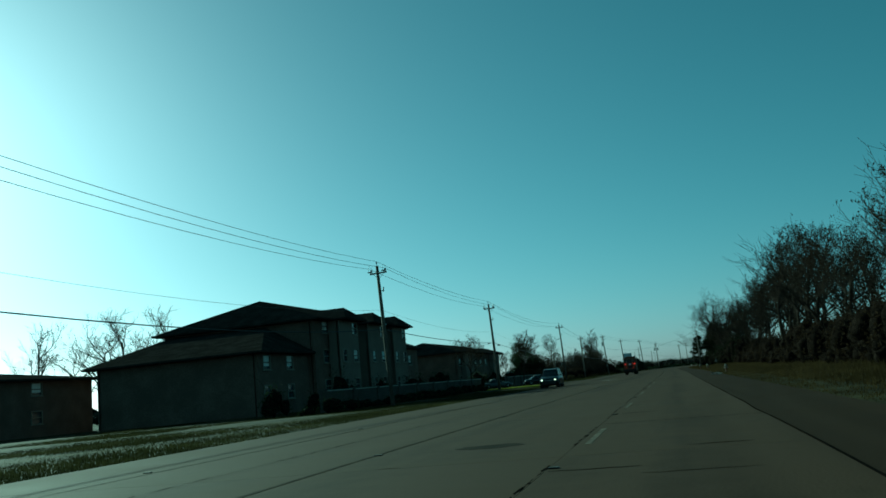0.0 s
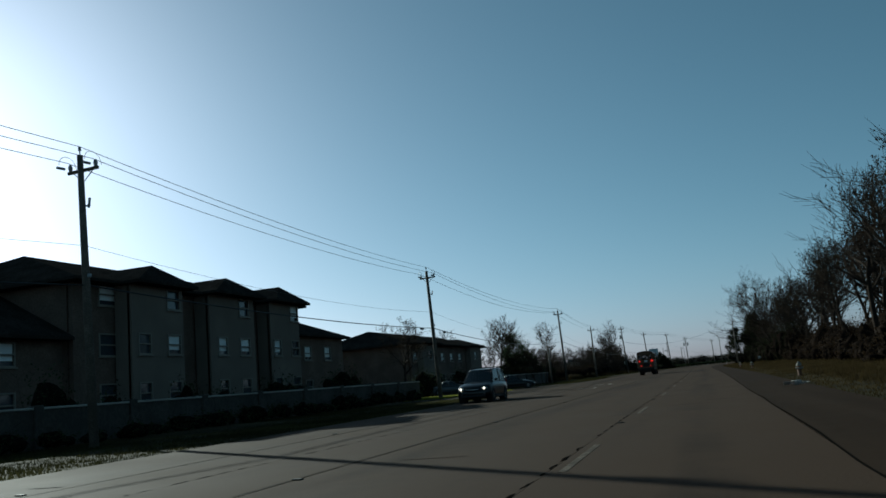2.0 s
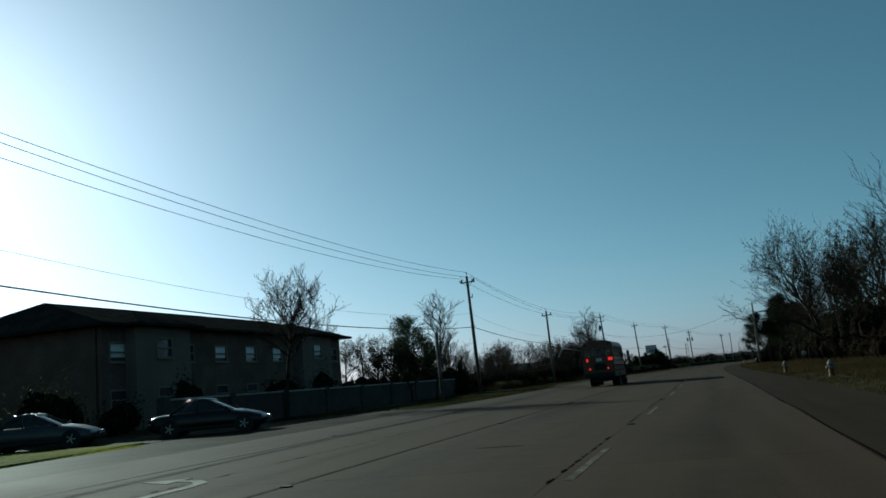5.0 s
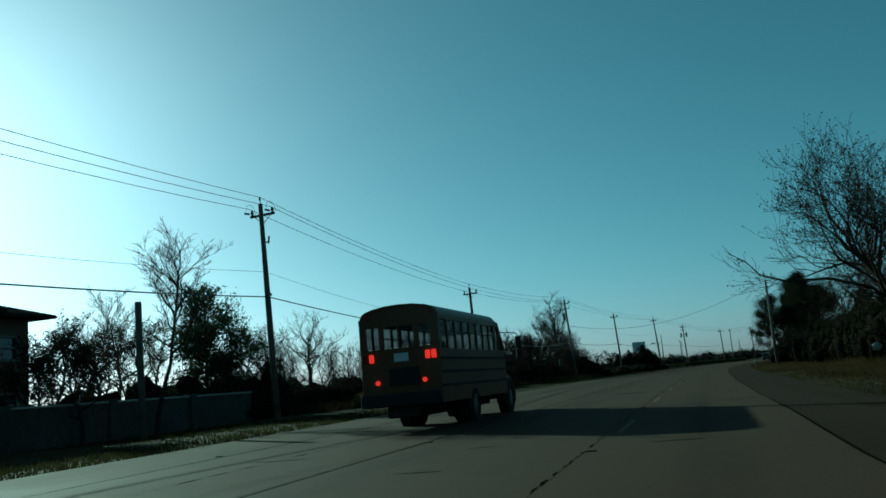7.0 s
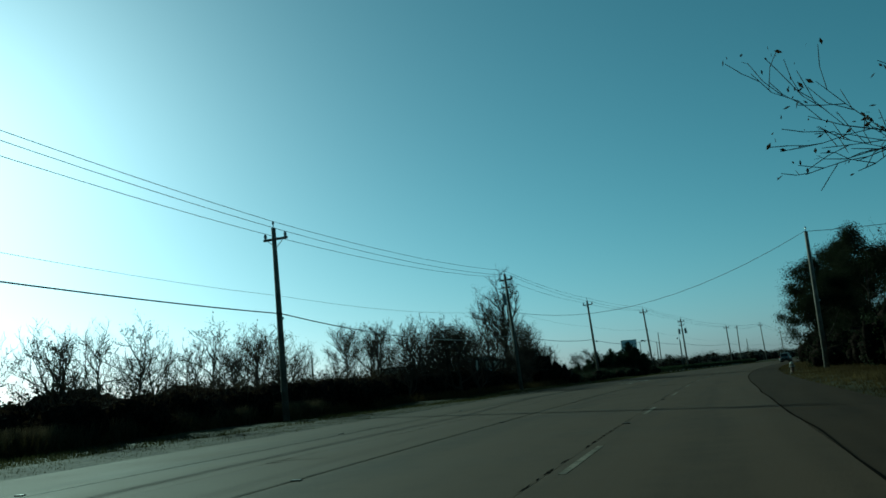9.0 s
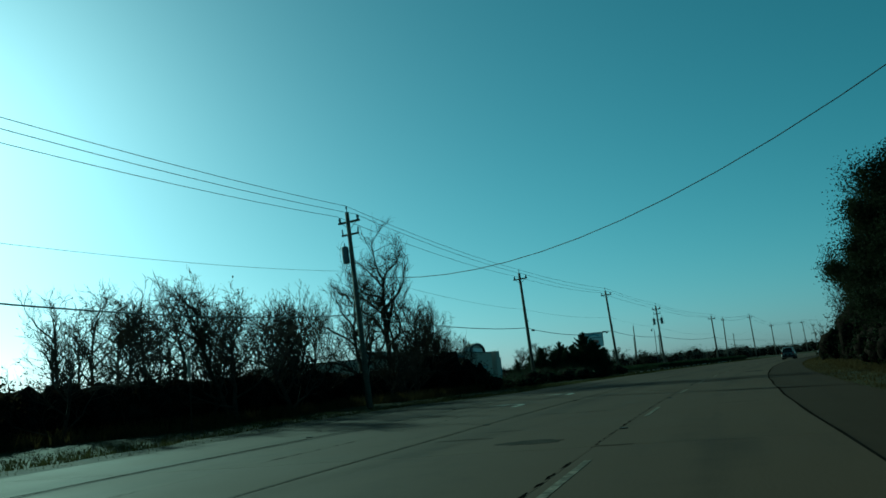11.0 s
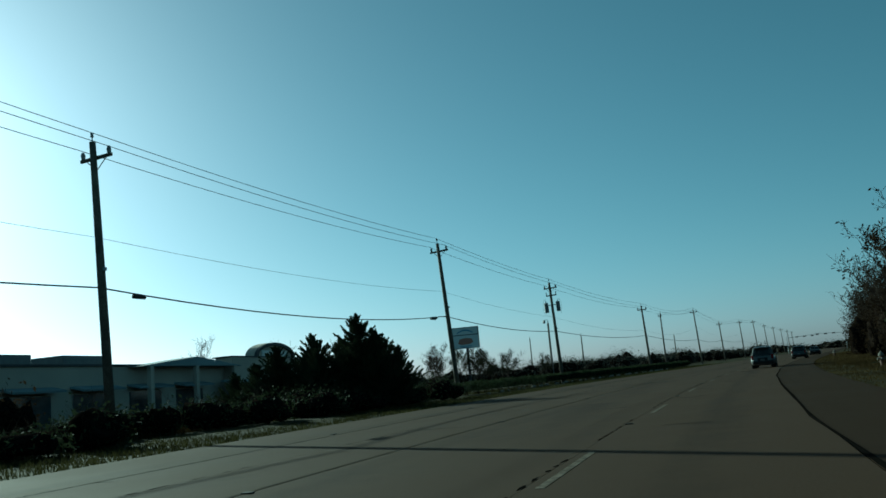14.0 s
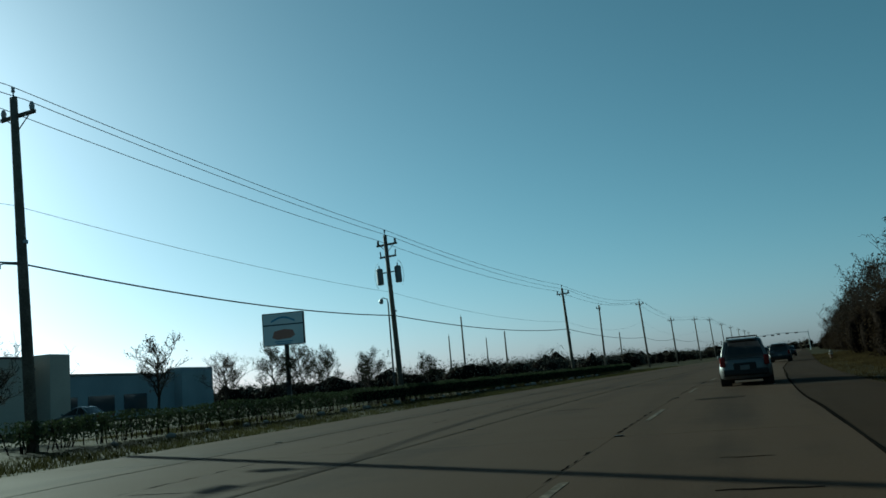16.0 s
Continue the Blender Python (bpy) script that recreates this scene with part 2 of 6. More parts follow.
TAIL_ON = lamp_mat("lit_red_lens", (1.0, 0.025, 0.02), 0.75)
HEAD_ON = lamp_mat("lit_headlight", (1.0, 0.82, 0.62), 3.0)
PLATE = mat("plate_white", (0.13, 0.13, 0.13), 0.5, var=0.05, bump=0)
HYD_WHITE = mat("hydrant_white", (0.30, 0.28, 0.24), 0.7, var=0.35, spec=0.1)
HYD_RED = mat("hydrant_dark_red", (0.14, 0.06, 0.03), 0.6, var=0.15)
ROCK = mat("pale_rock", (0.17, 0.15, 0.13), 0.9, scale=0.3, var=0.25, bump=0.6, island=True, spec=0.1)
PAPER = mat("litter", (0.38, 0.37, 0.35), 0.8, var=0.2, bump=0, spec=0.1)


# ---- mesh helpers
class Geo:
    """Collects boxes, tubes, quads and prisms into one mesh."""

    def __init__(self):
        self.v, self.f = [], []

    def add(self, verts, faces):
        o = len(self.v)
        self.v += [tuple(p) for p in verts]
        self.f += [tuple(i + o for i in f) for f in faces]
        return self

    def box(self, cx, cy, cz, sx, sy, sz, m=None, bevel=0.0):
        x, y, z = sx / 2, sy / 2, sz / 2
        b = min(bevel, x * 0.9, y * 0.9, z * 0.9)
        if b <= 0:
            vs = [Vector((i * x, j * y, k * z)) for k in (-1, 1) for j in (-1, 1) for i in (-1, 1)]
            fs = [(0, 2, 3, 1), (4, 5, 7, 6), (0, 1, 5, 4), (2, 6, 7, 3), (0, 4, 6, 2), (1, 3, 7, 5)]
        else:
            ring = [(-x + b, -y), (x - b, -y), (x, -y + b), (x, y - b), (x - b, y), (-x + b, y), (-x, y - b), (-x, -y + b)]
            inner = [(px * (x - b) / x if abs(px) == x else px, py * (y - b) / y if abs(py) == y else py) for px, py in ring]
            vs = [Vector((p[0], p[1], -z)) for p in inner] + [Vector((*p, -z + b)) for p in ring]
            vs += [Vector((*p, z - b)) for p in ring] + [Vector((p[0], p[1], z)) for p in inner]
            fs = [tuple(range(7, -1, -1)), tuple(range(24, 32))]
            for k in range(3):
                fs += [(8 * k + i, 8 * k + (i + 1) % 8, 8 * k + 8 + (i + 1) % 8, 8 * k + 8 + i) for i in range(8)]
        if m is not None:
            vs = [m @ p for p in vs]
        return self.add([(p[0] + cx, p[1] + cy, p[2] + cz) for p in vs], fs)

    def tube(self, pts, radii, sides=8, caps=True):
        pts = [Vector(p) for p in pts]
        if not isinstance(radii, (list, tuple)):
            radii = [radii] * len(pts)
        o = len(self.v)
        for i, p in enumerate(pts):
            d = (pts[min(i + 1, len(pts) - 1)] - pts[max(i - 1, 0)]).normalized()
            a = d.cross(Vector((0, 0, 1)) if abs(d.z) < 0.9 else Vector((1, 0, 0))).normalized()
            b = d.cross(a)
            for k in range(sides):
                w = 2 * math.pi * k / sides
                self.v.append(tuple(p + radii[i] * (math.cos(w) * a + math.sin(w) * b)))
        for i in range(len(pts) - 1):
            for k in range(sides):
                q = (k + 1) % sides
                self.f.append((o + i * sides + k, o + i * sides + q, o + (i + 1) * sides + q, o + (i + 1) * sides + k))
        if caps:
            self.f.append(tuple(o + k for k in range(sides - 1, -1, -1)))
            self.f.append(tuple(o + (len(pts) - 1) * sides + k for k in range(sides)))
        return self

    def prism(self, poly, axis, lo, hi):
        """A flat polygon (two coordinates each) drawn out along an axis from lo to hi."""
        put = {'x': lambda a, b, c: (c, a, b), 'y': lambda a, b, c: (a, c, b), 'z': lambda a, b, c: (a, b, c)}[axis]
        n = len(poly)
        vs = [put(a, b, lo) for a, b in poly] + [put(a, b, hi) for a, b in poly]
        fs = [tuple(range(n - 1, -1, -1)), tuple(range(n, 2 * n))] + [(i, (i + 1) % n, n + (i + 1) % n, n + i) for i in range(n)]
        return self.add(vs, fs)

    def mesh(self, name, material, smooth=False):
        me = bpy.data.meshes.new(name)
        me.from_pydata(self.v, [], self.f)
        bm = bmesh.new()
        bm.from_mesh(me)
        bmesh.ops.recalc_face_normals(bm, faces=bm.faces)
        bm.to_mesh(me)
        bm.free()
        me.materials.append(material)
        if smooth:
            me.polygons.foreach_set("use_smooth", [True] * len(me.polygons))
        return me


def np_mesh(name, verts, quads, material):
    """A mesh from numpy arrays of vertices and of faces with four (or three) corners."""
    me = bpy.data.meshes.new(name)
    k = quads.shape[1]
    me.vertices.add(len(verts))
    me.vertices.foreach_set("co", verts.astype(np.float32).ravel())
    me.loops.add(quads.size)
    me.loops.foreach_set("vertex_index", quads.astype(np.int32).ravel())
    me.polygons.add(len(quads))
    me.polygons.foreach_set("loop_start", np.arange(0, quads.size, k, dtype=np.int32))
    me.update(calc_edges=True)
    me.materials.append(material)
    return me


def part(name, geo, material, parent, label="", smooth=False):
    ob = new(name, geo.mesh(name, material, smooth) if isinstance(geo, Geo) else geo)
    ob.parent = parent
    if label:
        tagged(ob, label)
    return ob


def thing(name, label, category, m=None, group="", kind=""):
    ob = new(name)
    ob.empty_display_size = 0.3
    if m is not None:
        ob.matrix_basis = m
    return tagged(ob, label, category, group, kind)


def seg_mesh(name, p0, p1, r0, r1, material, sides=3):
    """Many straight tapered sticks as one mesh."""
    p0, p1, r0, r1 = (np.asarray(a, float) for a in (p0, p1, r0, r1))
    d = p1 - p0
    d /= np.linalg.norm(d, axis=1, keepdims=True) + 1e-9
    ref = np.where(np.abs(d[:, 2:3]) < 0.9, [[0, 0, 1.0]], [[1.0, 0, 0]])
    a = np.cross(d, ref)
    a /= np.linalg.norm(a, axis=1, keepdims=True) + 1e-9
    b = np.cross(d, a)
    w = 2 * np.pi * np.arange(sides) / sides
    ring = np.cos(w)[None, :, None] * a[:, None] + np.sin(w)[None, :, None] * b[:, None]
    v = np.concatenate([p0[:, None] + r0[:, None, None] * ring, p1[:, None] + r1[:, None, None] * ring], 1).reshape(-1, 3)
    k = np.arange(sides)
    one = np.stack([k, (k + 1) % sides, (k + 1) % sides + sides, k + sides], 1)
    q = (np.arange(len(p0))[:, None, None] * 2 * sides + one[None]).reshape(-1, 4)
    return np_mesh(name, v, q, material)


def leaf_mesh(name, pts, size, material, rng, up=0.0, along=None):
    """Many small leaf blades (quads, each with its own turn and size) as one mesh."""
    n = len(pts)
    a = rng.normal(size=(n, 3)) if along is None else np.array(along)
    a[:, 2] += up
    a /= np.linalg.norm(a, axis=1, keepdims=True)
    b = np.cross(a, rng.normal(size=(n, 3)))
    b /= np.linalg.norm(b, axis=1, keepdims=True) + 1e-9
    s = size * rng.uniform(0.5, 1.4, (n, 1))
    v = np.stack([pts - a * s, pts + b * s * 0.45, pts + a * s, pts - b * s * 0.45], 1).reshape(-1, 3)
    return np_mesh(name, v, np.arange(4 * n).reshape(n, 4), material)


# ---- the road's line: straight, then a gentle bend to the right
S_MIN, S_MAX, DS = -120.0, 1300.0, 2.0
ROAD_S = np.arange(S_MIN, S_MAX + DS, DS)
ROAD_H = np.radians(np.interp(ROAD_S, [-120, 40, 100, 160, 220, 270, 310, 350, 380, 1300], [-0.61, -0.45, -0.33, -1.17, 0.42, 4.36, 7.48, 10.51, 12.4, 12.0]))
ROAD_X = np.concatenate([[0], np.cumsum(np.sin(ROAD_H[:-1]) * DS)])
ROAD_Y = np.concatenate([[0], np.cumsum(np.cos(ROAD_H[:-1]) * DS)])
zero = int(round(-S_MIN / DS))
ROAD_X, ROAD_Y = ROAD_X - ROAD_X[zero] + 0.10, ROAD_Y - ROAD_Y[zero]


def road(s, u, z=0.0):
    """The place s metres along the road and u metres to the right of the driven line."""
    x, y, h = np.interp(s, ROAD_S, ROAD_X), np.interp(s, ROAD_S, ROAD_Y), np.interp(s, ROAD_S, ROAD_H)
    return Vector((x + u * math.cos(h), y - u * math.sin(h), z))


def road_turn(s):
    return -math.degrees(np.interp(s, ROAD_S, ROAD_H))


def lane_map(me, s0, s1, step):
    """A map for a strip: x runs from -1 to 1 across it, y is metres along the road."""
    n = max(1, int(math.ceil((s1 - s0) / step)))
    idx = np.empty(len(me.loops), dtype=np.int32)
    me.loops.foreach_get("vertex_index", idx)
    x = np.where(np.isin(idx % 4, (0, 3)), -1.0, 1.0)
    y = s0 + (s1 - s0) * (idx // 4) / n
    me.uv_layers.new(name="lane").data.foreach_set("uv", np.stack([x, y], 1).astype(np.float32).ravel())
    return me


def strip(geo, s0, s1, u0, u1, z0, z1, step=8.0):
    """A slab along the road between two offsets."""
    n = max(1, int(math.ceil((s1 - s0) / step)))
    o = len(geo.v)
    for i in range(n + 1):
        s = s0 + (s1 - s0) * i / n
        for u, z in ((u0, z0), (u1, z0), (u1, z1), (u0, z1)):
            geo.v.append(tuple(road(s, u, z)))
    for i in range(n):
        a, b = o + 4 * i, o + 4 * i + 4
        geo.f += [(a + k, a + (k + 1) % 4, b + (k + 1) % 4, b + k) for k in range(4)]
    geo.f += [(o + 3, o + 2, o + 1, o), tuple(o + 4 * n + k for k in range(4))]
    return geo


# ---- ground: one sheet to the horizon
def side_of(x, y):
    """Distance to the right of the driven line."""
    i = np.argmin((ROAD_X[None, ::5] - x[:, None]) ** 2 + (ROAD_Y[None, ::5] - y[:, None]) ** 2, 1)
    h = ROAD_H[::5][i]
    return (x - ROAD_X[::5][i]) * np.cos(h) - (y - ROAD_Y[::5][i]) * np.sin(h)


gx = np.unique(np.concatenate([np.arange(-70, 60, 2.5), np.linspace(-2600, -70, 30), np.linspace(60, 2600, 30)]))
gy = np.unique(np.concatenate([np.arange(-60, 520, 4.0), np.linspace(-900, -60, 14), np.linspace(520, 3600, 40)]))
XX, YY = np.meshgrid(gx, gy)
side = side_of(XX.ravel(), YY.ravel())
out = np.clip(np.maximum(-13.2 - side, side - 5.0), 0, None)
ZZ = -0.05 + np.where(out > 0, 0.10 * np.sin(XX.ravel() * 0.31) * np.sin(YY.ravel() * 0.23) * np.clip(out / 6, 0, 1), 0) - 0.10 * np.exp(-((out - 3.2) / 1.6) ** 2) * (out > 0)
nx, ny = len(gx), len(gy)
ii = np.arange(nx * ny).reshape(ny, nx)
quads = np.stack([ii[:-1, :-1], ii[:-1, 1:], ii[1:, 1:], ii[1:, :-1]], -1).reshape(-1, 4)
ground = tagged(new("ground", np_mesh("ground", np.stack([XX.ravel(), YY.ravel(), ZZ], 1), quads, GRASS)), kind="structure")

# ---- road: broad concrete slabs, tar joints, a worn shoulder
LANES = [-13.5, -7.65, -1.75, 1.56]
road_ob = new("road")
tagged(road_ob, kind="structure")
bed = Geo()
strip(bed, -110, 1250, LANES[0] + 0.05, LANES[-1] - 0.05, -0.30, -0.022, 10)
part("joint_bed", bed, OLD_TAR, road_ob)
shoulder = tagged(new("shoulder", lane_map(strip(Geo(), -110, 1250, LANES[-1] + 0.014, 3.75, -0.30, -0.004, 6).mesh("shoulder", SHOULDER), -110, 1250, 6)), kind="structure")


def wheel(parent, x, y, r, w, rim=ALLOY, name="wheel"):
    """A tyre with a sunk rim; the axle lies along x."""
    g = Geo()
    prof = [(-w / 2, r * 0.62), (-w / 2, r * 0.93), (-w / 2 + 0.03, r), (w / 2 - 0.03, r), (w / 2, r * 0.93), (w / 2, r * 0.62)]
    n = 20
    for px, pr in prof:
        for k in range(n):
            a = 2 * math.pi * k / n
            g.v.append((x + px, y + pr * math.cos(a), r + pr * math.sin(a)))
    for i in range(len(prof) - 1):
        for k in range(n):
            g.f.append((i * n + k, i * n + (k + 1) % n, (i + 1) * n + (k + 1) % n, (i + 1) * n + k))
    tyre = part(name, g, RUBBER, parent)
    g = Geo()
    sx = 1 if x > 0 else -1
    g.tube([(x - w * 0.3 * sx, y, r), (x + w * 0.36 * sx, y, r)], [r * 0.63, r * 0.6], 16)
    for k in range(5):
        a = 2 * math.pi * k / 5
        g.box(x + w * 0.39 * sx, y + 0.32 * r * math.cos(a), r + 0.32 * r * math.sin(a), 0.03, 0.56 * r, 0.13 * r, Matrix.Rotation(a, 3, 'X'), 0.008)
    part("rim", g, rim, tyre)
    return tyre


def loft(sections):
    """A closed skin through equal rings of points, with end caps."""
    g, n = Geo(), len(sections[0])
    for ring in sections:
        g.v += [tuple(p) for p in ring]
    for i in range(len(sections) - 1):
        g.f += [(i * n + k, i * n + (k + 1) % n, (i + 1) * n + (k + 1) % n, (i + 1) * n + k) for k in range(n)]
    g.f += [tuple(range(n - 1, -1, -1)), tuple((len(sections) - 1) * n + k for k in range(n))]
    return g


def plan_ring(front, rear, w, corner, bow, side_y, height):
    """A rounded outline seen from above, nose at +y; height(y) lifts each point. 22 points, counter-clockwise from the nose's right corner."""
    pts = []
    for cx, cy, a0 in ((w - corner, front - corner, 0.0), (-w + corner, front - corner, math.pi / 2)):
        for k in range(4):
            a = a0 + math.pi / 2 * k / 3
            x = cx + corner * math.cos(a)
            pts.append((x, cy + corner * math.sin(a) - bow * (x / w) ** 2))
    pts += [(-w, y) for y in side_y]
    for cx, cy, a0 in ((-w + corner, rear + corner, math.pi), (w - corner, rear + corner, 1.5 * math.pi)):
        for k in range(4):
            a = a0 + math.pi / 2 * k / 3
            x = cx + corner * math.cos(a)
            pts.append((x, cy + corner * math.sin(a) + 0.4 * bow * (x / w) ** 2))
    pts += [(w, y) for y in reversed(side_y)]
    return [(x, y, height(x, y)) for x, y in pts]


def skin(rings, columns=None, cap=False):
    """A skin over stacked rings; columns picks a stretch of them, cap closes the top."""
    g, n = Geo(), len(rings[0])
    for ring in rings:
        g.v += [tuple(p) for p in ring]
    cols = range(n) if columns is None else columns
    for i in range(len(rings) - 1):
        g.f += [(i * n + k, i * n + (k + 1) % n, (i + 1) * n + (k + 1) % n, (i + 1) * n + k) for k in cols]
    if cap:
        g.f.append(tuple((len(rings) - 1) * n + k for k in range(n)))
    used = sorted({k for f in g.f for k in f})
    place = {k: i for i, k in enumerate(used)}
    g.v, g.f = [g.v[k] for k in used], [tuple(place[k] for k in f) for f in g.f]
    return g


def car(name, label, m, paint, kind="suv", length=4.75, width=1.86, height=1.78, lights=False, rack=False, belt_at=0.56):
    """A car facing +y: a rounded body, glazed cabin, wheels, lamps, mirrors and plates."""
    root = thing(name, label, "car", m)
    L, W, Hh, zs = length / 2, width / 2, height, 0.24
    tall = kind == "suv"
    r = 0.36 if tall else 0.33
    zb = (belt_at if tall else 0.62) * Hh
    nose = zb - (0.20 if tall else 0.24)
    tail = zb - (0.01 if tall else 0.07)
    cowl = L - (1.12 if tall else 1.22)
    yr0, yr1 = (-L + 0.14, -L + 0.42) if tall else (-L + 0.80, -L + 1.50)
    yf0, yf1 = cowl, cowl - (0.82 if tall else 0.95)

    def deck(y):
        return float(np.interp(y, [-L, -L + 0.10, yr0 + 0.05, yf0, L - 0.45, L - 0.12, L], [tail - 0.06, tail, zb, zb, nose + 0.05, nose - 0.04, nose - 0.14]))

    side = [cowl - 0.35, 0.1, -0.9]
    levels = [(0.0, 0.12, 0.10), (0.07, 0.03, 0.02), (0.30, 0.0, 0.0), (0.55, 0.0, -0.01), (0.80, 0.03, 0.04), (0.92, 0.07, 0.09), (0.985, 0.15, 0.18), (1.0, 0.32, 0.34), (1.0, 0.62, 0.75)]
    rings = []
    for f, dw, dl in levels:
        rings.append(plan_ring(L - dl, -L + 0.8 * dl, W - dw, min(0.30, 0.9 * (W - dw)), 0.20, side, lambda x, y, f=f: zs + f * (deck(y) - zs) + (0.025 if f == 1.0 else 0.0)))
    part("body", skin(rings, cap=True), paint, root, smooth=True)
    # cabin
    wb, wt, zr = W - 0.10, W - 0.27, Hh - 0.07

    def cabin(t, lift=0.0, inset=0.0):
        f, b, w = yf0 + (yf1 - yf0) * t - inset, yr0 + (yr1 - yr0) * t + inset, wb + (wt - wb) * t - inset
        s3 = [f - 0.30 * (f - b), f - 0.55 * (f - b), f - 0.82 * (f - b)]
        return plan_ring(f, b, w, 0.16, 0.12, s3, lambda x, y: zb - 0.02 + t * (zr - zb + 0.02) + lift - 0.045 * (2 * (y - (f + b) / 2) / (f - b)) ** 2 * (1 if lift or t == 1 else t))

    glass = [cabin(t) for t in (0.0, 0.35, 0.7, 1.0)]
    part("windscreen", skin(glass, range(2, 5)), CAR_GLASS, root, smooth=True)
    part("rear_window", skin(glass, range(13, 16)), CAR_GLASS, root, smooth=True)
    for a in (7, 8, 9, 10, 18, 19, 20, 21):
        part("side_window", skin(glass, [a]), CAR_GLASS, root, smooth=True)
    part("roof", skin([cabin(1.0, -0.02, -0.012), cabin(1.0, 0.035, 0.0), cabin(1.0, 0.06, 0.07), cabin(1.0, 0.075, 0.22), cabin(1.0, 0.08, 0.5)], cap=True), paint, root, smooth=True)
    for k, rad in ((1, 0.045), (6, 0.045), (9, 0.032), (12, 0.06), (17, 0.06), (20, 0.032)):
        part("pillar", Geo().tube([g[k] for g in glass], rad, 6), paint, root, smooth=True)
    for cols in ((1, 2, 5, 6), (11, 12, 16, 17)):
        part("pillar", skin([cabin(t, 0.0, -0.006) for t in (0.0, 0.35, 0.7, 1.0)], [c for c in cols if c not in (2, 5)]), paint, root, smooth=True)
    for sx in (-1, 1):
        part("wing_mirror", Geo().box((W + 0.06) * sx, yf0 - 0.34, zb + 0.08, 0.20, 0.11, 0.15, None, 0.04), paint, root)
        part("door_handle", Geo().box((W - 0.022) * sx, 0.0, zb - 0.12, 0.03, 0.20, 0.03, None, 0.01), paint, root)
        tz, th = (zb - 0.08, 0.34) if tall else (tail - 0.14, 0.16)
        part("tail_lamp", Geo().box((W - 0.15) * sx, -L + 0.075, tz, 0.17, 0.12, th, Matrix.Rotation(0.25 * sx, 3, 'Z'), 0.03), TAIL_OFF, root, "red tail lamp lens")
        lamp = part("headlight", Geo().box((W - 0.30) * sx, L - 0.125, nose - 0.14, 0.34, 0.14, 0.13, Matrix.Rotation(-0.35 * sx, 3, 'Z'), 0.04), ALLOY, root)
        if lights:
            part("lens", Geo().tube([((W - 0.31) * sx, L - 0.10, nose - 0.14), ((W - 0.31) * sx, L - 0.035, nose - 0.14)], 0.062, 12), HEAD_ON, lamp, "lit round lens")
        part("fog_lamp", Geo().box((W - 0.32) * sx, L - 0.05, 0.46, 0.16, 0.06, 0.08, Matrix.Rotation(-0.3 * sx, 3, 'Z'), 0.02), PLASTIC, root)
        for y in (-L + 0.92, L - 0.90):
            part("wheel_arch", Geo().tube([((W - 0.34) * sx, y, r), ((W + 0.004) * sx, y, r)], r + 0.055, 24), PLASTIC, root)
            wheel(root, (W - 0.10) * sx, y, r, 0.23)
        part("sill", Geo().box((W - 0.05) * sx, 0, 0.29, 0.10, length - 2.5, 0.14, None, 0.03), PLASTIC, root)
    part("rear_bumper", Geo().box(0, -L + 0.03, 0.46, 2 * W - 0.22, 0.16, 0.22, None, 0.05), PLASTIC if tall else paint, root)
    part("front_bumper", Geo().box(0, L - 0.06, 0.36, 2 * W - 0.46, 0.14, 0.14, None, 0.04), PLASTIC, root)
    part("grille", Geo().box(0, L - 0.02, nose - 0.19, 0.80, 0.08, 0.15, None, 0.03), PLASTIC, root)
    part("grille_bar", Geo().box(0, L + 0.018, nose - 0.19, 0.70, 0.02, 0.03, None, 0.006), ALLOY, root)
    part("number_plate", Geo().box(0, -L - 0.015, zb - 0.30 if tall else 0.62, 0.31, 0.05, 0.16, None, 0.01), PLATE, root, "plain pale number plate")
    if tall:
        part("rear_spoiler", Geo().box(0, yr1 - 0.10, Hh - 0.05, 2 * wt - 0.14, 0.26, 0.035, Matrix.Rotation(radians(6), 3, 'X'), 0.012), paint, root)
    if rack:
        part("tailgate_panel", Geo().box(0, -L + 0.01, zb - 0.27, 0.74, 0.05, 0.27, None, 0.02), PLASTIC, root)
        for sx in (-1, 1):
            x = (wt - 0.10) * sx
            part("roof_rail", Geo().tube([(x, yr1 + 0.15, Hh - 0.02), (x, yr1 + 0.35, Hh + 0.05), (x, yf1 - 0.45, Hh + 0.05), (x, yf1 - 0.25, Hh - 0.02)], 0.022, 6), PLASTIC, root)
        for y in (yr1 + 0.5, yf1 - 0.6):
            part("rack_bar", Geo().tube([(-wt + 0.10, y, Hh + 0.05), (wt - 0.10, y, Hh + 0.05)], 0.018, 6), PLASTIC, root)
    part("underbody", Geo().box(0, 0, 0.25, 2 * W - 0.45, length - 0.7, 0.12, None, 0.03), PLASTIC, root)
    return root


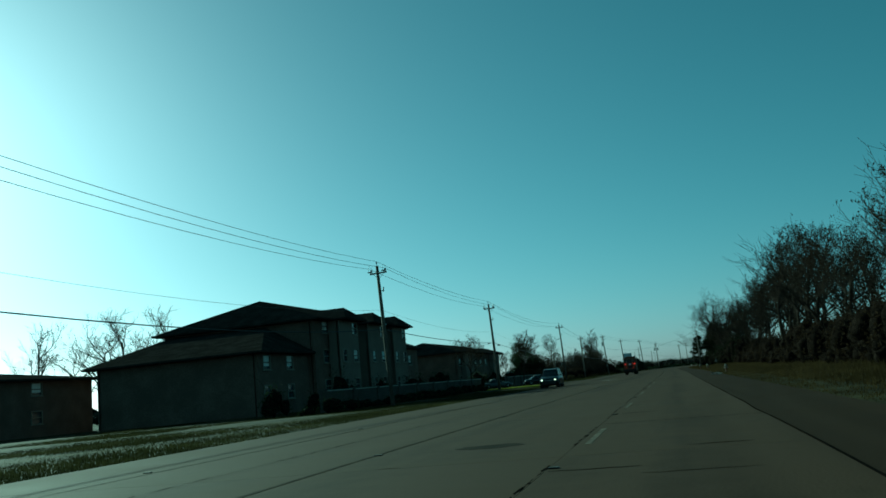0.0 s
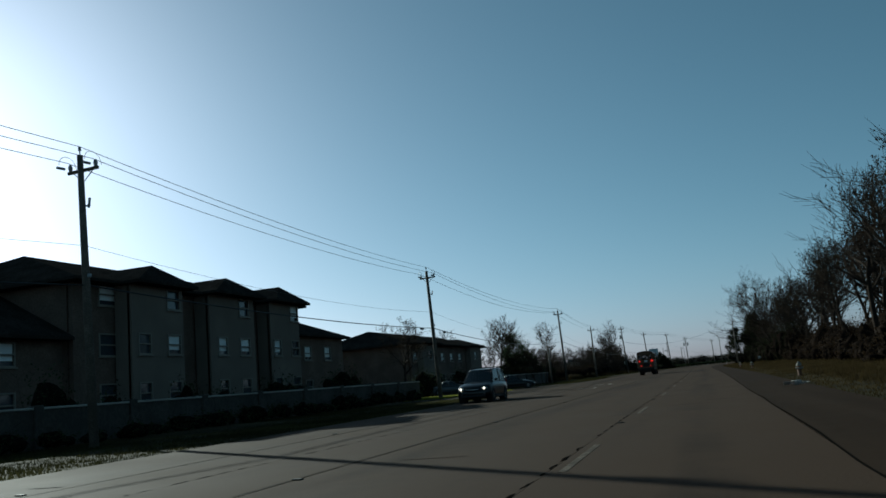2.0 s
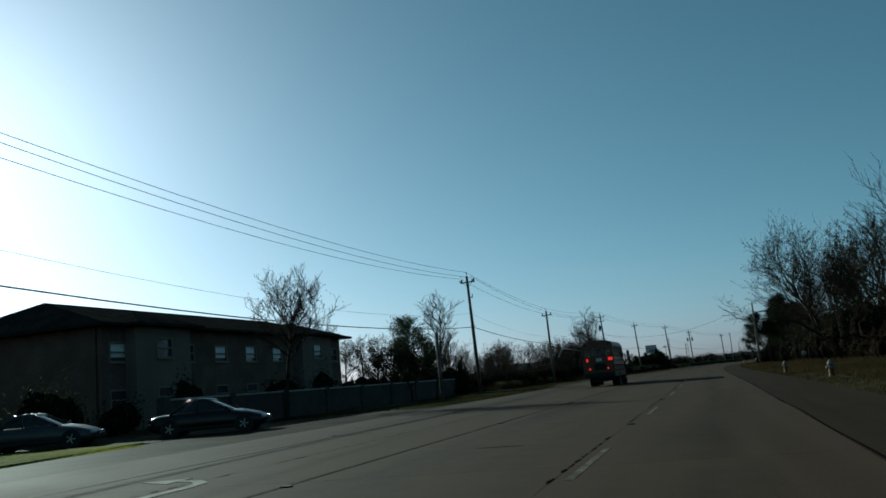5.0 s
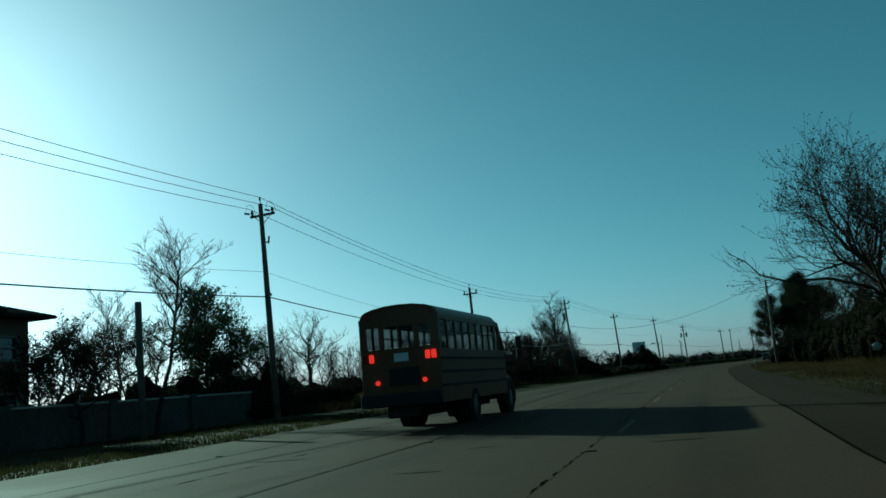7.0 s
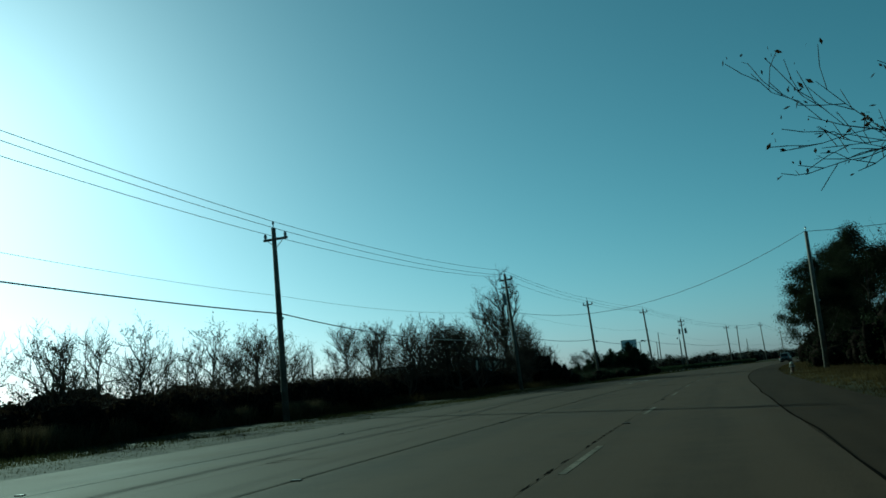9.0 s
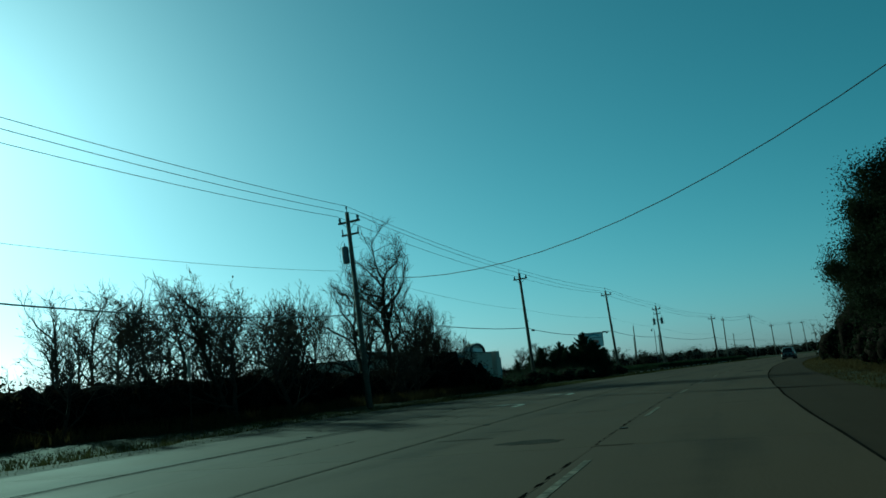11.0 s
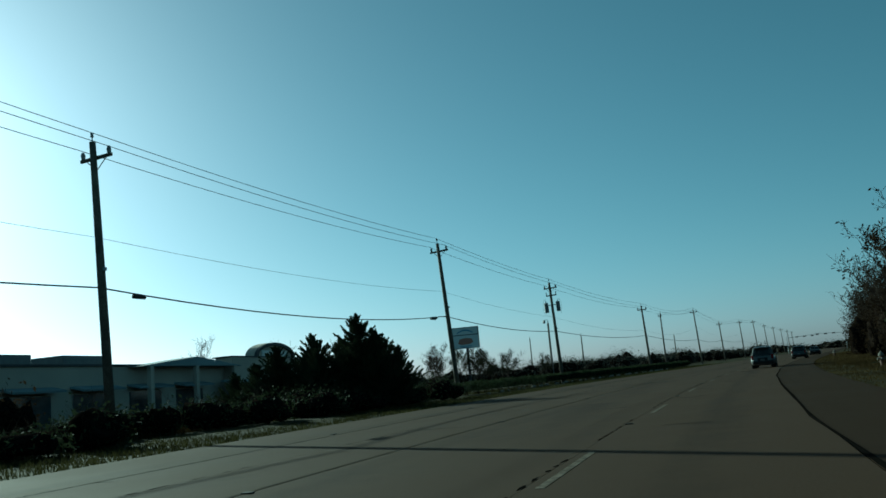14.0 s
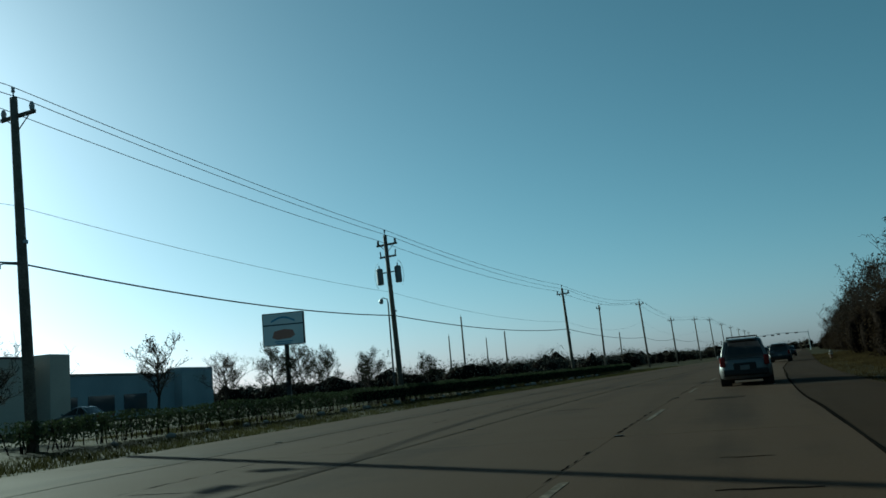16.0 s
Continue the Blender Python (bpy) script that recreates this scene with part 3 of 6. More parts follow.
def school_bus(m):
    """A short yellow school bus facing +y, rear at y = 0."""
    root = thing("school_bus", "yellow short school bus with lit tail lamps in the turn lane", "bus", m)
    L, W, H, z0, zw0, zw1 = 7.2, 1.10, 3.30, 0.66, 2.05, 2.82

    # lower side walls, rear wall and roof as shells with open window bands
    t = 0.05
    for sx in (-1, 1):
        part("side_panel", Geo().box(sx * (W - t / 2), L / 2, (z0 + zw0) / 2, t, L, zw0 - z0, None, 0.01), BUS_YELLOW, root)
        for z in (1.10, 1.45, 1.80):
            part("rub_rail", Geo().box(sx * (W + 0.012), L / 2, z, 0.03, L - 0.1, 0.07, None, 0.01), PLASTIC, root, "black rub rail")
        part("window_header", Geo().box(sx * (W - 0.02), L / 2 - 0.32, zw1 + 0.07, t, L - 0.64, 0.16, None, 0.01), BUS_YELLOW, root)
        n = 8
        for i in range(n + 1):
            y = 0.12 + (L - 1.3) * i / n
            part("window_post", Geo().box(sx * (W - 0.03), y, (zw0 + zw1) / 2, 0.06, 0.10 if i not in (0, n) else 0.22, zw1 - zw0 + 0.04, None, 0.01), BUS_YELLOW, root)
        for i in range(n):
            y0, y1 = 0.12 + (L - 1.3) * i / n + 0.07, 0.12 + (L - 1.3) * (i + 1) / n - 0.07
            part("side_window", Geo().box(sx * (W - 0.04), (y0 + y1) / 2, (zw0 + zw1) / 2, 0.015, y1 - y0, zw1 - zw0), BUS_GLASS, root)
            part("window_bar", Geo().box(sx * (W - 0.03), (y0 + y1) / 2, (zw0 + zw1) / 2 + 0.08, 0.03, y1 - y0, 0.04), DARK_TRIM, root)
    roof = []
    for y in (0.0, 0.12, L * 0.5, L - 1.0, L - 0.62):
        d = 0.05 if y in (0.0, L - 0.62) else 0.0
        half = [(W - 0.02, zw1 + 0.12), (W - 0.03, H - 0.27), (W - 0.08, H - 0.19), (W - 0.17, H - 0.13), (W - 0.36, H - 0.07), (W * 0.35, H - 0.015)]
        prof = [(-x, z) for x, z in half] + [(0, H)] + half[::-1]
        roof.append([(x * (1 - d), y, z - d) for x, z in prof] + [(x * 0.96 * (1 - d), y, z - 0.05 - d) for x, z in reversed(prof)])
    part("roof", loft(roof), BUS_YELLOW, root)
    # rear wall with its door and panes
    zq0, zq1 = 2.17, 2.74
    part("rear_panel", Geo().box(0, 0.03, (z0 + zq0) / 2 - 0.02, 2 * W - 0.04, 0.06, zq0 - z0, None, 0.02), BUS_YELLOW, root)
    arch = [(W - 0.03, zq1 - 0.02)] + [(x - 0.02, z - 0.02) for x, z in half]
    cap = Geo().prism([(-x, z) for x, z in arch] + [(0, H - 0.02)] + arch[::-1], 'y', 0.0, 0.06)
    part("rear_cap", cap, BUS_YELLOW, root)
    for x, w in ((-1.0, 0.20), (-0.49, 0.14), (0.0, 0.05), (0.49, 0.14), (1.0, 0.20)):
        part("rear_post", Geo().box(x, 0.03, (zq0 + zq1) / 2, w, 0.06, zq1 - zq0 + 0.04, None, 0.01), BUS_YELLOW, root)
    for x, w in ((-0.73, 0.36), (-0.22, 0.40), (0.22, 0.40), (0.73, 0.36)):
        part("rear_window", Geo().box(x, 0.03, (zq0 + zq1) / 2, w, 0.015, zq1 - zq0), BUS_GLASS, root)
    for sx in (-1, 1):
        part("brake_lamp", Geo().box(sx * 0.95, -0.03, 1.92, 0.13, 0.06, 0.22, None, 0.02), TAIL_ON if sx > 0 else TAIL_OFF, root, "lit red brake lamp")
        part("brake_lamp", Geo().box(sx * 0.78, -0.03, 1.92, 0.13, 0.06, 0.22, None, 0.02), TAIL_ON, root)
        part("tail_lamp", Geo().tube([(sx * 0.65, -0.05, 1.28), (sx * 0.65, 0.02, 1.28)], 0.06, 12), TAIL_ON, root, "small lit red lamp")
        part("warning_lamp", Geo().tube([(sx * 0.85, -0.04, H - 0.30), (sx * 0.85, 0.02, H - 0.30)], 0.09, 12), TAIL_OFF, root)
        part("mirror_arm", Geo().tube([(sx * (W - 0.1), L - 0.5, 2.66), (sx * (W + 0.22), L + 0.95, 2.66), (sx * (W + 0.28), L + 1.05, 2.55), (sx * (W + 0.28), L + 1.05, 1.75), (sx * (W - 0.2), L + 0.35, 1.70)], 0.018, 6), PLASTIC, root)
        part("mirror", Geo().box(sx * (W + 0.28), L + 1.02, 2.34, 0.22, 0.08, 0.42, None, 0.03), PLASTIC, root)
        part("convex_mirror", Geo().box(sx * (W + 0.28), L + 1.02, 1.93, 0.22, 0.08, 0.34, None, 0.03), PLASTIC, root)
        for y, nm in ((3.05, "rear_wheel"), (L + 0.35, "front_wheel")):
            part("wheel_arch", Geo().tube([(sx * (W - 0.34), y, 0.52), (sx * (W - 0.02 if y < 5 else W - 0.03), y, 0.52)], 0.60, 20), PLASTIC, root)
            wheel(root, sx * (W - 0.12), y, 0.48, 0.28, STEEL, nm)
            if y < 5:
                wheel(root, sx * (W - 0.46), y, 0.48, 0.26, STEEL, nm)
    part("rear_plate", Geo().box(0.05, -0.034, 1.90, 0.40, 0.03, 0.22, None, 0.01), SIGN_WHITE, root, "small pale plate")
    part("emergency_door", Geo().box(0, -0.012, 1.50, 0.92, 0.03, 1.08, None, 0.02), BUS_YELLOW, root)
    part("rear_vent", Geo().box(0.1, -0.036, 1.40, 0.84, 0.03, 0.46, None, 0.01), PLASTIC, root, "black vent panel")
    part("rear_bumper", Geo().box(0, -0.12, 0.82, 2 * W, 0.22, 0.34, None, 0.04), PLASTIC, root, "black steel bumper")
    part("floor", Geo().box(0, L / 2, z0 + 0.06, 2 * W - 0.12, L - 0.1, 0.12), PLASTIC, root)
    part("chassis", Geo().box(0, L / 2, 0.50, 0.9, L, 0.3, None, 0.03), PLASTIC, root)
    def pane(name, a, b, c, d):
        p = [Vector(q) for q in (a, b, c, d)]
        n = (p[1] - p[0]).cross(p[3] - p[0]).normalized() * 0.008
        return part(name, Geo().add([q - n for q in p] + [q + n for q in p], [(3, 2, 1, 0), (4, 5, 6, 7), (0, 1, 5, 4), (1, 2, 6, 5), (2, 3, 7, 6), (3, 0, 4, 7)]), BUS_GLASS, root)

    pane("windscreen", (-W + 0.1, L + 0.06, zw0), (W - 0.1, L + 0.06, zw0), (W - 0.12, L - 0.62, zw1 + 0.1), (-W + 0.12, L - 0.62, zw1 + 0.1))
    part("front_cap", Geo().prism([(-x, z - 0.04) for x, z in arch] + [(0, H - 0.06)] + [(x, z - 0.04) for x, z in arch[::-1]], 'y', L - 0.70, L - 0.62), BUS_YELLOW, root)
    for sx in (-1, 1):
        x = sx * (W - 0.05)
        part("front_pillar", Geo().tube([(x, L - 0.64, zw1 + 0.12), (x, L + 0.10, zw0 - 0.04)], 0.055, 8), BUS_YELLOW, root)
        part("door_post", Geo().box(sx * (W - 0.03), L - 0.62, (zw0 + zw1) / 2, 0.06, 0.09, zw1 - zw0 + 0.04, None, 0.01), BUS_YELLOW, root)
        pane("front_side_window", (x, L - 1.10, zw0), (x, L - 0.66, zw0), (x, L - 0.66, zw1), (x, L - 1.10, zw1))
        pane("quarter_window", (x, L - 0.57, zw0), (x, L + 0.02, zw0), (x, L - 0.52, zw1), (x, L - 0.57, zw1))
        part("fender", loft([[(sx * 0.76, y, z), (sx * 1.10, y, z - 0.05), (sx * 1.10, y, z - 0.14), (sx * 0.76, y, z - 0.09)] for y, z in [(L + 0.35 + 0.70 * math.cos(a), 0.52 + 0.74 * math.sin(a)) for a in np.linspace(-0.1, math.pi + 0.1, 12)]]), BUS_YELLOW, root)
        part("headlamp", Geo().tube([(sx * 0.82, L + 1.16, 0.92), (sx * 0.82, L + 1.22, 0.92)], 0.11, 12), ALLOY, root)
        part("crossover_mirror", Geo().tube([(sx * 0.98, L + 1.0, 1.62), (sx * 0.98, L + 1.05, 1.66)], [0.15, 0.11], 12), PLASTIC, root)
        part("mirror_strut", Geo().tube([(sx * 0.85, L + 0.8, 1.35), (sx * 1.0, L + 1.0, 1.62)], 0.015, 5), PLASTIC, root)
    part("front_bumper", Geo().box(0, L + 1.28, 0.58, 2.1, 0.16, 0.28, None, 0.04), PLASTIC, root)
    part("grille", Geo().box(0, L + 1.17, 0.95, 1.1, 0.06, 0.42, None, 0.03), PLASTIC, root)
    part("cowl", Geo().box(0, L + 0.03, 1.34, 2 * W - 0.08, 0.10, 1.22, None, 0.03), BUS_YELLOW, root)
    hood = [[(-w, L + y, 0.62), (w, L + y, 0.62), (w, L + y, t - 0.28), (w - 0.1, L + y, t - 0.10), (w - 0.34, L + y, t), (-w + 0.34, L + y, t), (-w + 0.1, L + y, t - 0.10), (-w, L + y, t - 0.28)]
            for y, w, t in ((0.0, 0.98, 1.80), (0.45, 0.96, 1.70), (0.80, 0.93, 1.55), (1.02, 0.89, 1.38), (1.15, 0.85, 1.20))]
    part("hood", loft(hood), BUS_YELLOW, root)
    for i in range(7):
        for x in (-0.56, 0.56):
            g = Geo().box(x, 0.8 + 0.82 * i, 1.35, 0.85, 0.14, 1.05, None, 0.05)
            part("seat", g.box(x, 1.02 + 0.82 * i, 1.08, 0.85, 0.42, 0.14, None, 0.04), PLASTIC, root)
    return root


# ---- utility poles and wires
def utility_pole(x, y, top, kind="plain", lean=0.0, turn=0.0):
    """A wooden pole with a short crossarm; its foot is at the ground."""
    root = thing("utility_pole", {"plain": "weathered wooden utility pole with a short crossarm", "double": "wooden utility pole with two grey transformers", "single": "wooden utility pole with one transformer can",
                                  "dead": "wooden utility pole with dead-end insulators and jumper loops", "bare": "slim weathered utility pole without crossarm"}[kind], "utility pole",
                 pose(x, y, 0, 0, lean, turn), group="utility poles along the road")
    part("shaft", Geo().tube([(0, 0, -0.3), (0, 0, top * 0.5), (0, 0, top - 0.35)], [0.19, 0.16, 0.12], 10), POLE_WOOD, root, smooth=True)
    part("top_pin", Geo().tube([(0, 0, top - 0.4), (0, 0, top - 0.1)], 0.025, 6), STEEL, root)
    part("insulator", Geo().tube([(0, 0, top - 0.14), (0, 0, top - 0.07), (0, 0, top + 0.02)], [0.07, 0.05, 0.06], 8), PORCELAIN, root)
    if kind != "bare":
        part("crossarm", Geo().box(0, 0.15, top - 0.95, 1.5, 0.10, 0.13, None, 0.015), POLE_WOOD, root)
        for sx in (-1, 1):
            part("brace", Geo().tube([(sx * 0.5, 0.16, top - 0.98), (0, 0.14, top - 1.45)], 0.02, 5), STEEL, root)
            part("insulator", Geo().tube([(sx * 0.62, 0.15, top - 0.88), (sx * 0.62, 0.15, top - 0.72), (sx * 0.62, 0.15, top - 0.60)], [0.07, 0.09, 0.05], 8), PORCELAIN, root)
    if kind in ("double", "single"):
        off = 0.66 if kind == "double" else 0.42
        for sx in ((-1, 1) if kind == "double" else (-1,)):
            can = part("transformer", Geo().tube([(sx * off, 0, top - 3.55), (sx * off, 0, top - 3.5), (sx * off, 0, top - 2.55), (sx * off, 0, top - 2.48)], [0.18, 0.22, 0.22, 0.16], 14), TRANSFORMER, root, "grey transformer can")
            part("bushing", Geo().tube([(sx * off, 0, top - 2.5), (sx * off, 0, top - 2.25)], [0.05, 0.03], 8), PORCELAIN, can)
            part("bracket", Geo().box(sx * (off - 0.2) / 2, 0, top - 2.8, off - 0.1, 0.10, 0.07), STEEL, root)
            arcpts = [(sx * (off + 0.38 * math.sin(a)), 0.02, top - 3.0 + 0.9 * math.cos(a)) for a in np.linspace(0.1, 2.6, 9)]
            part("jumper_wire", Geo().tube(arcpts, 0.012, 4), CABLE, root)
        part("lower_crossarm", Geo().box(0, 0.15, top - 1.75, 1.2, 0.1, 0.12, None, 0.015), POLE_WOOD, root)
        for sx in (-1, 1):
            part("cutout", Geo().tube([(sx * 0.52, 0.15, top - 1.7), (sx * 0.56, 0.2, top - 1.35)], 0.045, 8), PORCELAIN, root)
    if kind == "dead":
        for sx in (-1, 1):
            part("dead_end_insulator", Geo().tube([(sx * 0.62, -0.2, top - 0.85), (sx * 0.62, -0.6, top - 0.88)], 0.06, 8), PORCELAIN, root)
            loop = [(sx * 0.62, 0.5 * math.cos(a), top - 0.75 + 0.45 * math.sin(a)) for a in np.linspace(0, math.pi, 9)]
            part("jumper_wire", Geo().tube(loop, 0.012, 4), CABLE, root)
        part("cutout", Geo().tube([(0.3, 0, top - 2.6), (0.38, 0, top - 2.2)], 0.05, 8), PORCELAIN, root)
        part("side_arm", Geo().box(0.18, 0, top - 2.5, 0.4, 0.06, 0.06), STEEL, root)
    part("cable_clamp", Geo().box(0.16, 0.0, top - 5.35, 0.16, 0.14, 0.14, None, 0.02), STEEL, root)
    return root


POLES = [(-23.2, 0.5, 12.0, "plain"), (-23.41, 65.7, 11.97, "dead"), (-23.85, 110.5, 11.85, "dead"), (-23.5, 177.0, 11.97, "dead"), (-23.8, 218.0, 10.75, "plain"),
         (-21.87, 262.5, 12.38, "single"), (-18.93, 299.3, 11.78, "plain"), (-14.0, 333.9, 12.07, "plain"), (-8.76, 362.3, 11.08, "double"), (0.52, 404.2, 10.34, "plain"),
         (11.55, 466.8, 12.46, "plain"), (19.42, 500.8, 10.43, "plain"), (28.5, 540.0, 11.8, "plain"), (37.05, 579.3, 12.9, "plain"), (46.0, 622.0, 12.5, "plain"), (55.0, 664.0, 12.4, "plain"), (64.5, 708.0, 12.4, "plain"), (74.0, 752.0, 12.4, "plain"), (83.0, 796.0, 12.4, "plain")]
for k, (x, y, top, kind) in enumerate(POLES):
    nxt, prv = POLES[min(k + 1, len(POLES) - 1)], POLES[max(k - 1, 0)]
    turn = -math.degrees(math.atan2(nxt[0] - prv[0], nxt[1] - prv[1]))
    tilt = random.uniform(1.5, 2.3) + {4: -0.9, 5: 1.2, 6: 0.7, 7: 1.5}.get(k, 0.0)
    utility_pole(x + top * math.sin(radians(tilt)), y, top, kind, lean=-tilt, turn=turn)
fixture = thing("pole_light", "small grey light fixture on a short arm at the pole", "light fixture", pose(-14.0 + 0.2, 333.9, 6.0))
part("arm", Geo().tube([(0, 0, 0), (-0.5, 0, 0.08), (-0.7, 0, 0.05)], 0.025, 6), STEEL, fixture)
part("housing", Geo().box(-0.95, 0, 0.0, 0.55, 0.28, 0.2, None, 0.05), TRANSFORMER, fixture)
utility_pole(4.3, 463.2, 12.18, "plain", turn=60)
utility_pole(5.45, 242.8, 10.15, "bare")
for x, y, h in ((-20.0, 457, 12.2), (-29.3, 494, 10.9), (-25.8, 529, 11.2), (8.4, 520, 9.0), (-14.0, 470, 9.5)):
    utility_pole(x, y, h, "bare")
for x, y, h, rad, label in ((-23.8, 167.1, 5.65, 0.16, "thick cut-off wooden pole standing beside the wall"), (-45.2, 263.5, 5.5, 0.10, "slim old wooden post among the scrub")):
    stub = thing("wooden_post", label, "post", pose(x, y, 0, 0, -1.0))
    part("shaft", Geo().tube([(0, 0, -0.3), (0, 0, h * 0.6), (0.02, 0, h - 0.04), (0.02, 0, h)], [rad, rad * 0.95, rad * 0.9, rad * 0.8], 10), POLE_WOOD, stub, smooth=True)
sign = thing("marker_post", "slim white marker sign on a thin dark post", "marker post", pose(-19.9, 242.3, 0))
part("post", Geo().tube([(0, 0, -0.2), (0, 0, 2.85)], 0.025, 6), BARK, sign)
part("plate", Geo().box(0, -0.035, 2.45, 0.14, 0.012, 0.75, None, 0.003), HYD_WHITE, sign, "narrow white plate")


def hang(name, label, pts, radius, sag, material, group=""):
    """A wire hung from support to support; sag for a 45 m span, or one for each span."""
    p = []
    sags = sag if isinstance(sag, (list, tuple)) else [sag * ((Vector(b) - Vector(a)).length / 45) ** 2 for a, b in zip(pts, pts[1:])]
    for a, b, low in zip(pts, pts[1:], sags):
        n = 14
        for i in range(n):
            f = i / n
            q = Vector(a).lerp(Vector(b), f)
            q.z -= low * 4 * f * (1 - f)
            p.append(q)
    p.append(Vector(pts[-1]))
    ob = new(name, Geo().tube(p, radius, 5).mesh(name, material))
    return tagged(ob, label, "wire", group)


def at_pole(k, du, dz):
    x, y, top, _ = POLES[k]
    nxt, prv = POLES[min(k + 1, len(POLES) - 1)], POLES[max(k - 1, 0)]
    h = math.atan2(nxt[0] - prv[0], nxt[1] - prv[1])
    return (x + du * math.cos(h), y - du * math.sin(h), top + dz)


run = range(len(POLES))
CABLE_RUN = [at_pole(k, 0.2, (6.3, 6.25, 6.25, 6.5, 5.66, 5.6, 5.75, 6.05, 5.45, 5.4)[min(k, 9)] - POLES[k][2]) for k in run]
CABLE_SAG = [1.15, 0.35, 0.95, 0.35, 0.9, 0.4, 0.65, 0.4] + [0.5] * (len(POLES) - 9)
hang("power_line", "thin dark power line on pole tops", [at_pole(k, 0, 0.02) for k in run], 0.015, 0.45, WIRE, "overhead lines")
hang("power_line", "thin dark power line on crossarm ends", [at_pole(k, -0.62, -0.58) for k in run], 0.015, 0.5, WIRE, "overhead lines")
hang("power_line", "thin dark power line on crossarm ends", [at_pole(k, 0.62, -0.58) for k in run], 0.015, 0.5, WIRE, "overhead lines")
hang("neutral_line", "thin pale neutral wire below the crossarms", [at_pole(k, 0.1, -4.1) for k in run], 0.009, 0.62, WIRE, "overhead lines")
hang("communication_cable", "thick black communication cable strung along the poles", CABLE_RUN, 0.032, CABLE_SAG, CABLE, "overhead lines")
hang("service_line", "single wire spanning the road between poles", [at_pole(5, 0.1, -4.29), (5.32, 242.6, 9.8), (28, 227, 10.0)], 0.02, [2.42, 1.0], CABLE)
hang("service_line", "wire spanning to the side pole", [(4.3, 463.2, 11.9), (11.55, 466.8, 11.9)], 0.014, 0.3, CABLE)
for k, f in ((1, 0.93), (2, 0.05), (6, 0.06), (6, 0.93)):
    a, b = Vector(CABLE_RUN[k]), Vector(CABLE_RUN[k + 1])
    q = a.lerp(b, f) - Vector((0, 0, CABLE_SAG[k] * 4 * f * (1 - f) + 0.09))
    d = (b - a).normalized() * 0.35
    case = new("splice_case", Geo().tube([q - d, q - d * 0.9, q + d * 0.9, q + d], [0.04, 0.09, 0.09, 0.04], 8).mesh("splice_case", CABLE))
    tagged(case, "black splice case on the communication cable", "splice case")

for y, z, rad in ((100.2, 5.86, 0.16), (112.8, 6.00, 0.14), (101.2, 5.93, 0.11)):
    ring = [(-23.6 + 0.02 * math.sin(3 * a), y + 1.6 * rad * math.cos(a), z + rad * math.sin(a)) for a in np.linspace(0, 2 * math.pi, 17)]
    tagged(new("cable_loop", Geo().tube(ring, 0.014, 5).mesh("cable_loop", CABLE)), "slack loop of black communication cable", "cable", "slack loops on the cable")
guy = new("guy_wire", Geo().tube([(-21.75, 262.5, 9.8), (-25.9, 262.4, -0.1)], 0.008, 5).mesh("guy_wire", WIRE))
tagged(guy, "thin steel guy wire from pole to ground", "wire")

# ---- lamps
lampt = thing("street_lamp", "slim steel street lamp with a small hooked head", "street lamp", pose(-9.6, 365.2, 0))
part("pole", Geo().tube([(0, 0, 0), (0, 0, 6.6)], [0.07, 0.05], 8), DARK_TRIM, lampt)
part("arm", Geo().tube([(0, 0, 6.55), (-0.05, 0, 6.85), (-0.3, 0, 6.95), (-0.45, 0, 6.85)], 0.035, 6), DARK_TRIM, lampt)
part("luminaire", Geo().tube([(-0.45, 0, 6.9), (-0.47, 0, 6.7), (-0.48, 0, 6.55)], [0.08, 0.16, 0.10], 10), TRANSFORMER, lampt)

# ---- apartments
def hip_roof(x0, x1, y0, y1, eave, ridge, rise, axis='y'):
    """A hipped roof with a thick eave; ridge = its two ends along the axis."""
    g = Geo()
    mx, my = (x0 + x1) / 2, (y0 + y1) / 2
    top = [(mx, ridge[0], eave + rise), (mx, ridge[1], eave + rise)] if axis == 'y' else [(ridge[0], my, eave + rise), (ridge[1], my, eave + rise)]
    low = [(x0, y0), (x1, y0), (x1, y1), (x0, y1)]
    vs = [(*p, eave - 0.18) for p in low] + [(*p, eave) for p in low] + top
    fs = [(3, 2, 1, 0)] + [(i, (i + 1) % 4, 4 + (i + 1) % 4, 4 + i) for i in range(4)]
    fs += [(4, 5, 8), (5, 6, 9, 8), (6, 7, 9), (7, 4, 8, 9)] if axis == 'y' else [(4, 5, 9, 8), (5, 6, 9), (6, 7, 8, 9), (7, 4, 8)]
    return g.add(vs, fs)


def lean_roof(x0, x1, y0, y1, eave, ridge, rise):
    """Half a hipped roof that leans on a taller wall at y1."""
    low = [(x0, y0), (x1, y0), (x1, y1), (x0, y1)]
    vs = [(*p, eave - 0.18) for p in low] + [(*p, eave) for p in low] + [(ridge[0], y1, eave + rise), (ridge[1], y1, eave + rise)]
    fs = [(3, 2, 1, 0), (0, 1, 5, 4), (1, 2, 6, 5), (3, 0, 4, 7), (4, 5, 9, 8), (5, 6, 9), (7, 4, 8), (2, 3, 7, 8, 9, 6)]
    return Geo().add(vs, fs)


